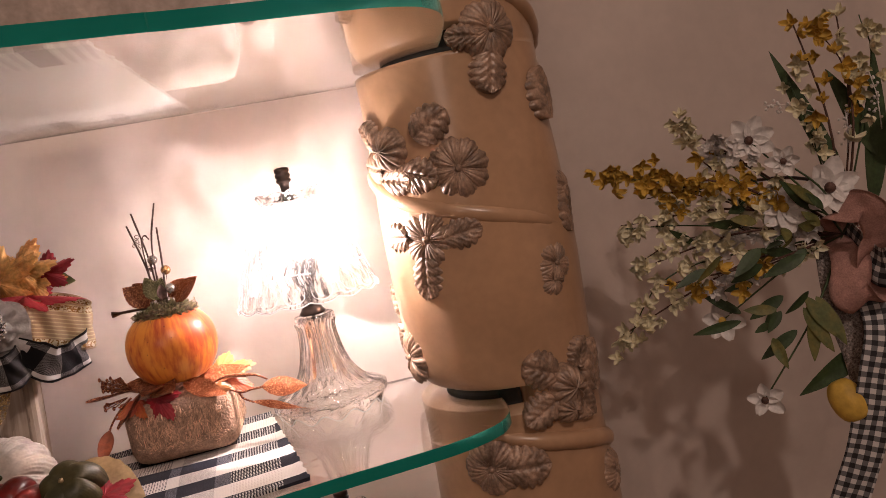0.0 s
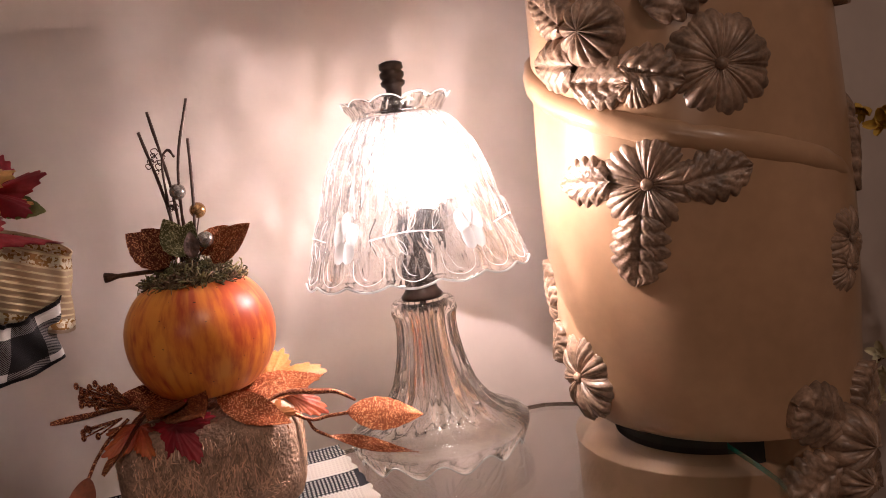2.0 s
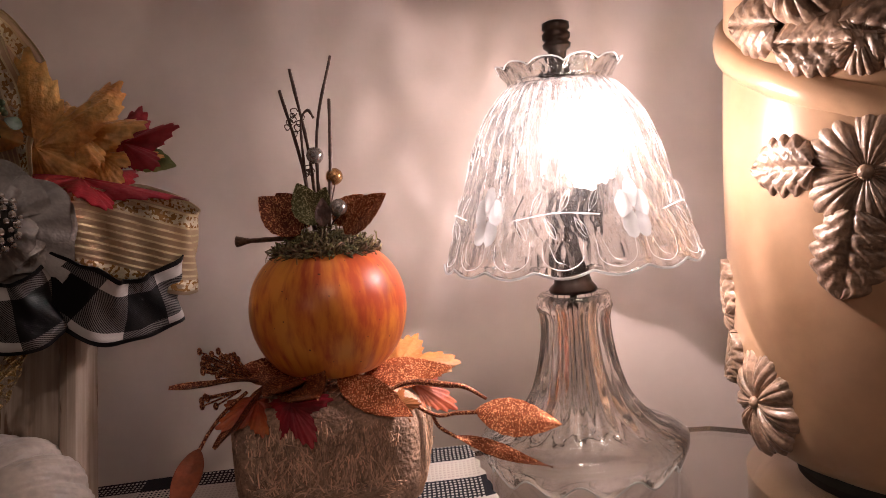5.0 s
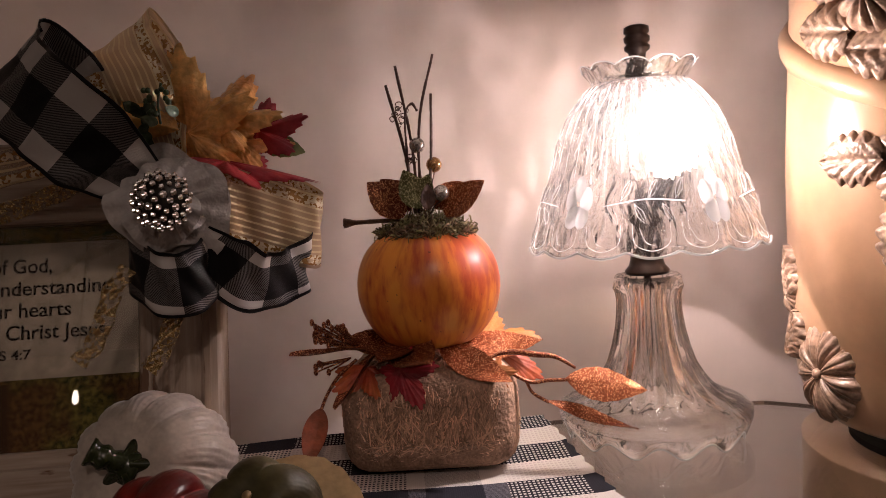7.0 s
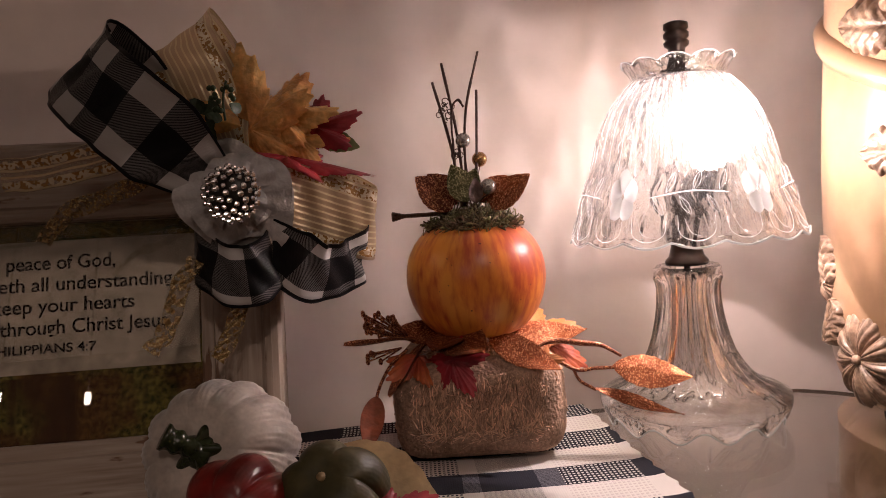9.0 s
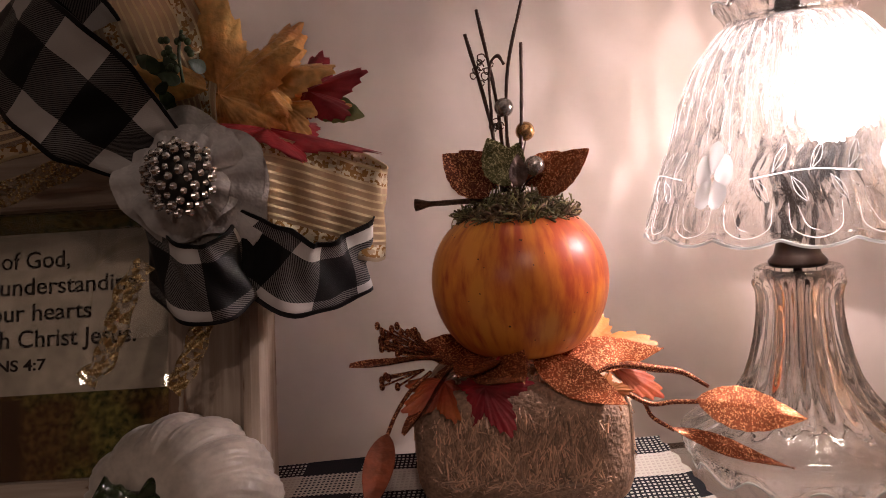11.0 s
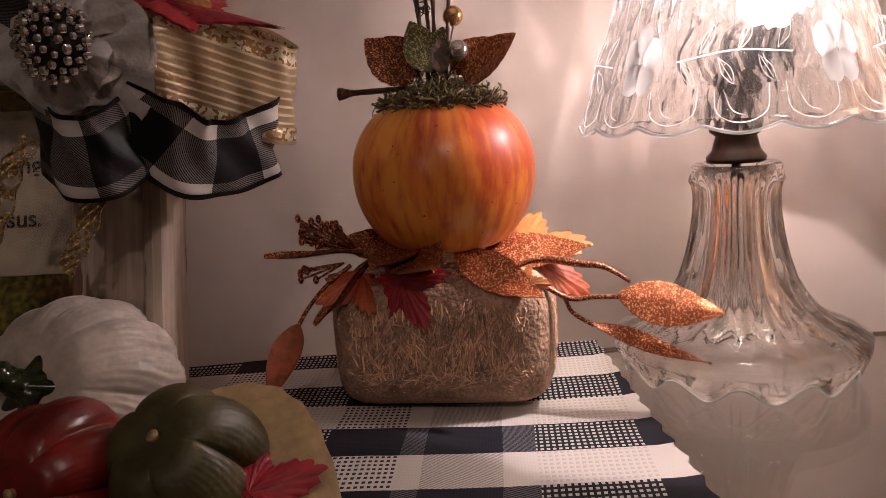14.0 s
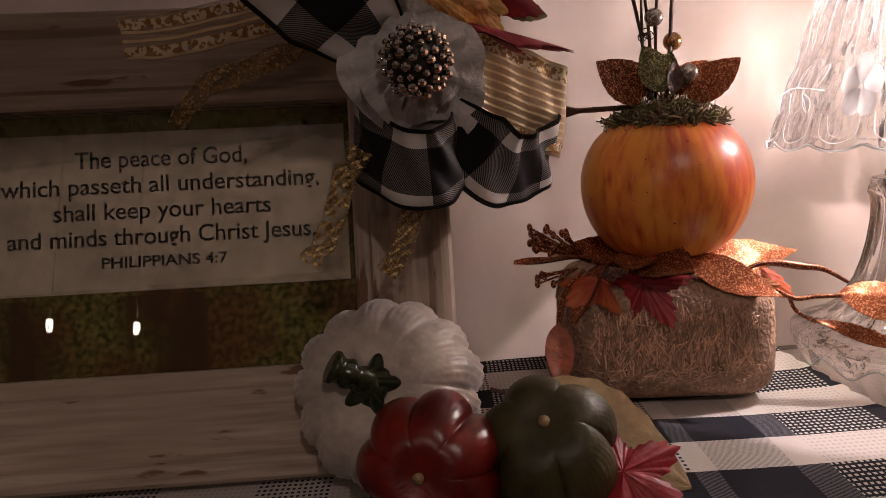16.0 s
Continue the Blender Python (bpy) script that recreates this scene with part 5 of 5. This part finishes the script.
ribbon_part("gold_tail", [(-0.3670, 0.5480, 1.3250), (-0.3720, 0.5430, 1.3170), (-0.3750, 0.5400, 1.3070), (-0.3790, 0.5360, 1.2950), (-0.3840, 0.5310, 1.2880)], [(1, 0.3, 0.25)] * 5, 0.0085, M_SEQUIN, bow, "gold sequin ribbon tail")
ribbon_part("gold_tail", [(-0.3510, 0.5560, 1.3070), (-0.3530, 0.5530, 1.2990), (-0.3560, 0.5490, 1.2890), (-0.3610, 0.5450, 1.2810)], [(1, 0.3, 0.2)] * 4, 0.0080, M_SEQUIN, bow, "gold sequin ribbon tail")
ribbon_part("gold_tail", [(-0.3780, 0.5500, 1.3760), (-0.3910, 0.5400, 1.3740), (-0.4060, 0.5330, 1.3710), (-0.4250, 0.5270, 1.3680), (-0.4410, 0.5240, 1.3680)], [(0.15, -0.3, 1)] * 5, 0.015, M_TAILMESH, bow, "sheer ribbon tail with gold glitter bands")
ribbon_part("gold_tail", [(-0.3810, 0.5500, 1.3650), (-0.3960, 0.5380, 1.3570), (-0.4150, 0.5300, 1.3500), (-0.4260, 0.5270, 1.3380)], [(0.5, -0.3, 0.8)] * 4, 0.009, M_SHEER, bow)
# chiffon rosette of ruffled petals
ros = Vector((-0.3460, 0.5480, 1.3520))
face = Vector((0.35, -0.92, 0.1)).normalized()
rx = face.cross(Vector((0, 0, 1))).normalized()
ry = rx.cross(face).normalized()
rnd = random.Random(11)
for k, (rad, hgt, a0) in enumerate([(0.0250, 0.000, 0.2), (0.0225, 0.003, 1.9), (0.0185, 0.006, 3.6), (0.015, 0.0085, 5.1)]):
    def pet(u, v, rad=rad, hgt=hgt, a0=a0, k=k):
        a = a0 + 5.6 * u
        r = rad * v * (1 + 0.13 * math.sin(2 * a + 1.7 * k) + 0.045 * math.sin(5 * a + k))
        return ros + rx * (r * math.cos(a)) + ry * (r * math.sin(a)) + face * (hgt + 0.004 * v * v * math.sin(4 * a + 2 * k) * 0.6 - 0.006 * v * v + 0.0012 * math.sin(13 * a) * v)
    g1 = grid(64, 6, pet)
    back = [(Vector(p) - face * 0.0008) for p in g1[0]]
    part("rosette_petal", joined(g1, (back, [f[::-1] for f in g1[1]])), M_CHIFFON, bow, "grey chiffon petal")
brooch = part("brooch", ball(ros + face * 0.0085, 0.0104, 20, (1, 0.6, 1)), M_SILVER, bow, "round rhinestone cluster brooch")
for k in range(58):
    z = 1 - (k + 0.5) / 58 * 0.92
    a = k * 2.39996
    q = math.sqrt(1 - z * z)
    p = ros + face * (0.0095 + 0.0078 * z) + (rx * math.cos(a) + ry * math.sin(a)) * (0.0116 * q)
    part("rhinestone", ball(p, 0.00140 + 0.0003 * math.sin(k * 1.7), 7), M_STONE, brooch, smooth=False)
# leaves behind the rosette
bf = Vector((0.3, -0.92, 0.2))
part("maple_leaf", maple_sheet((-0.348, 0.574, 1.382), (-0.006, 0.006, 0.043), bf, 0.041, 0.12, 1), M_GOLDLEAF, bow, "gold satin maple leaf")
part("maple_leaf", maple_sheet((-0.34, 0.588, 1.389), (0.009, 0.029, 0.029), (0.1, -0.9, 0.35), 0.037, 0.1, 2), M_GOLDLEAF, bow, "gold satin maple leaf")
part("maple_leaf", maple_sheet((-0.334, 0.592, 1.378), (0.018, 0.008, 0.000), (0.0, -0.75, 0.6), 0.026, 0.1, 12), M_GOLDLEAF, bow, "gold satin maple leaf")
part("maple_leaf", maple_sheet((-0.334, 0.58, 1.368), (0.039, 0.018, -0.012), (0.05, -0.22, 0.97), 0.042, 0.05, 7), M_REDLEAF, bow, "crimson silk maple leaf")
part("maple_leaf", maple_sheet((-0.326, 0.6, 1.382), (0.7, 0.3, 0.25), (0.1, -0.7, 0.65), 0.026, 0.1, 8), M_REDLEAF, bow, "crimson silk maple leaf")
part("leaf", leaf_sheet((-0.3260, 0.5980, 1.3770), (-0.3060, 0.6060, 1.3720), 0.014, (0.1, -0.8, 0.6), 0.1, 0.15, 0.06), M_GREENLEAF, bow)
for q in range(16):
    p = Vector((-0.3620, 0.5660, 1.3820)) + Vector((rnd.uniform(-0.006, 0.012), rnd.uniform(-0.008, 0.004), rnd.uniform(-0.010, 0.012)))
    d = Vector((rnd.gauss(0, 1), rnd.gauss(-0.6, 0.6), rnd.gauss(0.3, 1))).normalized() * 0.008
    part("sprig_leaf", leaf_sheet(p, p + d, 0.005, (0.3, -1, 0.2)), M_DKGREEN, bow)
sprig = part("berry_stem", tube([(-0.3540, 0.5620, 1.3860), (-0.3530, 0.5600, 1.3950), (-0.3500, 0.5590, 1.4030)], 0.0006, 5), M_DKGREEN, bow)
for q in range(14):
    part("berry", ball(Vector((-0.3530, 0.5600, 1.3950)) + Vector((rnd.uniform(-0.006, 0.006), -0.001, rnd.uniform(-0.006, 0.006))), 0.0013, 7), M_DKGREEN, sprig)

# ---- pumpkins ----
def pumpkin(label, c, r, hh, ribs, material, aim, stalk_m, depth, stalk_len, stalk_r, bend):
    e = thing("pumpkin", label, "pumpkin", c, group="small pumpkins")
    e.matrix_world = Matrix.Translation(c) @ Vector(aim).to_track_quat("Z", "Y").to_matrix().to_4x4()
    part("skin", gourd(r, hh, ribs, 0.18, depth, pleat=0.013 if material is M_VELVET else 0.004), material, e)
    z = hh * 0.80
    if material is M_VELVET:
        def flare(u, v):
            a = 2 * math.pi * u
            r = 0.004 + v * (0.0052 + 0.0018 * math.cos(5 * a))
            return (r * math.cos(a), r * math.sin(a), z + 0.0045 - 0.004 * v + 0.0012 * math.sin(5 * a + 1))
        part("calyx", joined(grid(60, 6, flare, True), grid(60, 6, lambda u, v: tuple(Vector(flare(1 - u, v)) - Vector((0, 0, 0.0012))), True)), stalk_m, e, "dark green lobed calyx")
    part("stalk", joined(tube([(0, 0, z - 0.002), (bend[0] * 0.4, bend[1] * 0.4, z + stalk_len * 0.5), (bend[0], bend[1], z + stalk_len)], lambda s: stalk_r * (0.72 + 1.8 * max(0, 0.3 - s) + 0.5 * max(0, s - 0.7)), 10, 8, 0.3)), stalk_m, e)
    return e


pumpkin("white ribbed fabric pumpkin with dark green stalk on the towel", (-0.3645, 0.5475, 1.2360), 0.0352, 0.0295, 13, M_VELVET, (0.06, -0.86, 0.42), M_STALK, 0.11, 0.011, 0.0066, (-0.011, 0.005))
pumpkin("small glossy red pumpkin in front of the white one", (-0.3385, 0.5100, 1.2262), 0.0243, 0.021, 7, M_REDPUMP, (0.04, -0.95, 0.22), M_TAN, 0.20, 0.002, 0.0022, (0, 0))
gp = pumpkin("small dark olive pumpkin beside the red one", (-0.3030, 0.5230, 1.2275), 0.0238, 0.0225, 5, M_GREENPUMP, (0.03, -0.66, 0.74), M_TAN, 0.27, 0.002, 0.0022, (0, 0))
tanl = thing("silk_leaf", "tan curled silk leaf lying behind the olive pumpkin", "leaf", (0, 0, 0), group="loose silk leaves")
part("blade", leaf_sheet((-0.318, 0.545, 1.236), (-0.258, 0.530, 1.216), 0.040, (0.1, -0.5, 0.85), 0.12, 0.1, 0.03, 0.001), M_TAN, tanl)
part("stem", tube([(-0.326, 0.547, 1.238), (-0.317, 0.545, 1.2365)], 0.0008, 6), M_TWIG, tanl)
redl = thing("silk_leaf", "crimson silk maple leaf lying beside the olive pumpkin", "leaf", (0, 0, 0), group="loose silk leaves")
part("blade", maple_sheet((-0.280, 0.519, 1.222), (0.75, -0.25, -0.35), (0.3, -0.6, 0.7), 0.026, 0.1, 9, 0.001), M_REDLEAF, redl)
part("stem", tube([(-0.295, 0.53, 1.226), (-0.280, 0.519, 1.222)], 0.0008, 6), M_REDLEAF, redl)

# ---- floral swag on the wall ----
swag = thing("floral_swag", "silk flower swag of white and yellow blooms hanging on wall", "floral swag", (0, 0, 0))
rnd = random.Random(21)
HUB = Vector((0.366, 0.735, 1.262))


def bloom(c, r, facing, petals, cup=0.25, seed=0):
    """An open flower of separate rounded petals."""
    c, fz = Vector(c), Vector(facing).normalized()
    fx = fz.cross(Vector((0.2, 0.1, 1))).normalized()
    fy = fz.cross(fx)
    rr = random.Random(seed)
    out = []
    for p in range(petals):
        a = 2 * math.pi * p / petals + rr.uniform(-0.15, 0.15)
        d = fx * math.cos(a) + fy * math.sin(a)
        s = fz.cross(d)
        ln = r * rr.uniform(0.85, 1.1)
        tw = rr.uniform(-0.3, 0.3)
        def f(u, v, back=0.0):
            w = ln * 0.36 * math.sin(math.pi * min(1, 0.12 + 0.83 * u)) ** 0.7
            x = (v * 2 - 1) * w
            return c + d * (ln * u) + s * x + fz * (cup * ln * u * u + tw * x + 0.002 * math.cos(6 * v) - back)
        out.append(joined(grid(6, 5, f), grid(6, 5, lambda u, v: f(1 - u, v, 0.0005))))
    return out


def stem(to, sag=0.0, r=0.0011):
    to = Vector(to)
    mid = (HUB + to) / 2 + Vector((0, -0.02, sag))
    return tube([HUB, mid, to], lambda s: r * (1.2 - 0.5 * s), 6)


for k, (c, r, pt) in enumerate([((0.283, 0.715, 1.369), 0.021, 7), ((0.301, 0.705, 1.303), 0.024, 7), ((0.343, 0.700, 1.313), 0.026, 7), ((0.235, 0.725, 1.204), 0.019, 6), ((0.254, 0.70, 1.128), 0.018, 5), ((0.253, 0.73, 1.364), 0.013, 5), ((0.305, 0.70, 1.345), 0.015, 6)]):
    part("stem", stem(c, rnd.uniform(-0.01, 0.02)), M_DKGREEN, swag)
    fl = part("white_bloom", ball(Vector(c) + Vector((-0.001, -0.002, 0)), r * 0.2, 8), M_YELPET if k % 2 else M_TWIG, swag, "white silk bloom with a small eye")
    for shape in bloom(c, r, (-0.25 + rnd.uniform(-0.3, 0.3), -1, 0.15), pt, 0.2, k):
        part("petal", shape, M_WHITEPET, fl)
for k, to in enumerate([(0.150, 0.735, 1.360), (0.157, 0.735, 1.312), (0.142, 0.740, 1.205), (0.165, 0.73, 1.268), (0.350, 0.745, 1.482), (0.392, 0.74, 1.47), (0.185, 0.72, 1.25), (0.226, 0.745, 1.400)]):
    to = Vector(to)
    mid = (HUB + to) / 2 + Vector((0, -0.025, 0.022 if k < 4 else 0))
    path = smooth_path([HUB, mid, to], 14)
    br = part("branch", tube([HUB, mid, to], lambda s: 0.0016 - 0.0009 * s, 6), M_TWIG, swag)
    start = 8 if k < 2 else 12
    bl = []
    for j in range(start, len(path)):
        for _ in range(2 if k < 2 else 1):
            if rnd.random() < 0.7:
                p = path[j] + Vector((rnd.gauss(0, 0.007), rnd.gauss(-0.006, 0.006), rnd.gauss(0, 0.008)))
                bl += (bloom(p, rnd.uniform(0.006, 0.010), (rnd.gauss(-0.3, 0.7), -1, rnd.gauss(0, 0.7)), 4, 0.6, j))
    tagged(part("blossom_sprig", joined(*bl), M_YELPET if k in (0, 4, 6) else M_CREAMPET, br, "yellow forsythia blossoms"), kind="stuff")
for k, (mid, to, hue) in enumerate([((0.2140, 0.7220, 1.3400), (0.1570, 0.7220, 1.3580), 0), ((0.2280, 0.7220, 1.3290), (0.1830, 0.7220, 1.3340), 0), ((0.2610, 0.7220, 1.3300), (0.2060, 0.7220, 1.3250), 0), ((0.2480, 0.7220, 1.3490), (0.2260, 0.7220, 1.3990), 1), ((0.2280, 0.7220, 1.2990), (0.1520, 0.7220, 1.3110), 1), ((0.2210, 0.7220, 1.2890), (0.1650, 0.7220, 1.2760), 1), ((0.2000, 0.7220, 1.2600), (0.1400, 0.7220, 1.2030), 1), ((0.2580, 0.7220, 1.2820), (0.2250, 0.7220, 1.2770), 2), ((0.2840, 0.7220, 1.3420), (0.2490, 0.7220, 1.3710), 2), ((0.2900, 0.7220, 1.2750), (0.2600, 0.7220, 1.2920), 2), ((0.3230, 0.7220, 1.2790), (0.2900, 0.7220, 1.3130), 2), ((0.2690, 0.7220, 1.2460), (0.2250, 0.7220, 1.2440), 2), ((0.3450, 0.7220, 1.3560), (0.3270, 0.7220, 1.4290), 1), ((0.3840, 0.7220, 1.4010), (0.3610, 0.7220, 1.4610), 0), ((0.4070, 0.7220, 1.4120), (0.4030, 0.7220, 1.4620), 1), ((0.3250, 0.7220, 1.2570), (0.2960, 0.7220, 1.2440), 1)]):
    path = smooth_path([HUB, mid, to], 12)
    br = part("twig", tube([HUB, mid, to], lambda q: 0.0011 - 0.0006 * q, 5), M_TWIG if k % 2 else M_DKGREEN, swag)
    bl = []
    for j in range(9, len(path)):
        for _ in range(2):
            p = path[j] + Vector((rnd.gauss(0, 0.005), rnd.gauss(-0.006, 0.005), rnd.gauss(0, 0.006)))
            if rnd.random() < 0.36:
                bl += bloom(p, rnd.uniform(0.006, 0.0105), (rnd.gauss(-0.3, 0.6), -1, rnd.gauss(0, 0.6)), 5 if hue == 2 else 4, 0.5, j + 50 * k)
    tagged(part("blossom_sprig", joined(*bl), (M_YELPET, M_CREAMPET, M_WHITEPET)[hue], br, ("yellow", "cream", "white")[hue] + " silk blossoms on a twig"), kind="stuff")
for base, tip in [((0.3510, 0.7250, 1.3820), (0.3040, 0.7220, 1.3980)), ((0.3760, 0.7250, 1.3390), (0.3780, 0.7220, 1.3790)), ((0.4110, 0.7250, 1.3540), (0.4040, 0.7220, 1.4130))]:
    b0, t0 = Vector(base), Vector(tip)
    beads = [tube([b0, (b0 + t0) / 2 + Vector((0, -0.004, 0.003)), t0], 0.0005, 4)]
    for q in range(26):
        beads.append(ball(b0.lerp(t0, 0.25 + 0.75 * q / 26) + Vector((rnd.gauss(0, 0.003), rnd.gauss(0, 0.003), rnd.gauss(0, 0.003))), 0.0014, 5))
    tagged(part("seed_sprig", joined(*beads), M_WHITEPET, swag, "wiry sprig of tiny white seeds"), kind="stuff")
for k in range(34):
    a = rnd.uniform(2.2, 4.4)
    ln = rnd.uniform(0.05, 0.16)
    p = HUB + Vector((math.cos(a) * ln, rnd.uniform(-0.06, -0.01), math.sin(a) * ln * 0.75))
    d = Vector((math.cos(a + rnd.gauss(0, 0.5)), rnd.gauss(-0.2, 0.3), math.sin(a + rnd.gauss(0, 0.5)))).normalized() * rnd.uniform(0.022, 0.045)
    part("leaf", leaf_sheet(p, p + d, rnd.uniform(0.007, 0.013), (rnd.gauss(0, 0.4), -1, rnd.gauss(0.2, 0.4)), 0.1, 0.2), M_DKGREEN if k % 3 else M_GREENLEAF, swag)
for b0, tp, w in [((0.376, 0.73, 1.29), (0.322, 0.725, 1.447), 0.020), ((0.408, 0.735, 1.33), (0.372, 0.73, 1.420), 0.022), ((0.40, 0.74, 1.28), (0.420, 0.73, 1.43), 0.024), ((0.375, 0.72, 1.16), (0.292, 0.71, 1.120), 0.022)]:
    part("strap_leaf", leaf_sheet(b0, tp, w, (0.2, -1, 0.1), 0.05, 0.25), M_DKGREEN, swag, "long dark green strap leaf")
for c, up in [((0.330, 0.70, 1.112), -1), ((0.420, 0.70, 1.365), 1)]:
    part("tulip", gourd(0.016, 0.022, 3, 0.1, 0.15, 40, 12), M_YELPET, swag, "yellow silk tulip").matrix_local = pose(c[0], c[1], c[2], 20 * up, -15, 0)
for k in range(7):
    p = HUB + Vector((-0.06 + rnd.uniform(-0.012, 0.012), -0.05, -0.05 + rnd.uniform(-0.01, 0.01)))
    part("pale_leaf", leaf_sheet(p, p + Vector((rnd.uniform(-0.02, 0.02), -0.01, -0.04)), 0.013, (0.1, -1, 0)), M_GREENLEAF, swag)
ribbon_part("burlap_loop", [HUB, (0.346, 0.700, 1.290), (0.358, 0.672, 1.292), (0.372, 0.680, 1.262), (0.360, 0.71, 1.24), HUB], [(0.5, -0.6, 0.5)] * 6, 0.030, M_PINK, swag, "dusty rose burlap ribbon loop")
ribbon_part("burlap_loop", [HUB, (0.352, 0.700, 1.240), (0.342, 0.690, 1.215), (0.360, 0.690, 1.208), HUB], [(0.8, -0.5, 0.2)] * 5, 0.034, M_PINK, swag)
def gingham_material(name):
    m, n, link, b, op, mix = node_mat(name, 0.7)
    sp = n.new("ShaderNodeSeparateXYZ")
    link(n.new("ShaderNodeTexCoord").outputs["UV"], sp.inputs[0])
    a = op("LESS_THAN", op("FRACT", op("DIVIDE", op("ADD", sp.outputs[0], 9), 0.010)), 0.5)
    c = op("LESS_THAN", op("FRACT", op("DIVIDE", op("ADD", sp.outputs[1], 9), 0.010)), 0.5)
    link(mix(op("MULTIPLY", a, c), mix(op("MAXIMUM", a, c), (0.6, 0.56, 0.53), (0.14, 0.13, 0.13)), (0.012, 0.012, 0.014)), b.inputs["Base Color"])
    return m


M_GINGHAM = gingham_material("gingham_ribbon")
ribbon_part("gingham_loop", [HUB, (0.368, 0.68, 1.235), (0.392, 0.66, 1.245), (0.405, 0.68, 1.215), (0.380, 0.70, 1.198), HUB], [(0.1, -0.2, 1)] * 6, 0.036, M_GINGHAM, swag, "black and white gingham ribbon loop")
ribbon_part("gingham_tail", [HUB, (0.368, 0.690, 1.190), (0.352, 0.685, 1.130), (0.332, 0.690, 1.060), (0.302, 0.70, 0.985)], [(1, -0.2, 0.35)] * 5, 0.034, M_GINGHAM, swag, "black and white gingham ribbon tail")
ribbon_part("lace_tail", [HUB, (0.358, 0.715, 1.20), (0.365, 0.710, 1.150), (0.380, 0.715, 1.05)], [(1, -0.1, 0.3)] * 4, 0.055, M_LACE, swag, "sequined lace ribbon")
part("wall_hook", tube([HUB, HUB + Vector((0.012, 0.085, 0.05)), at(0.60, WALL_N + 0.01, 1.31)], 0.002), M_BRONZE, swag)
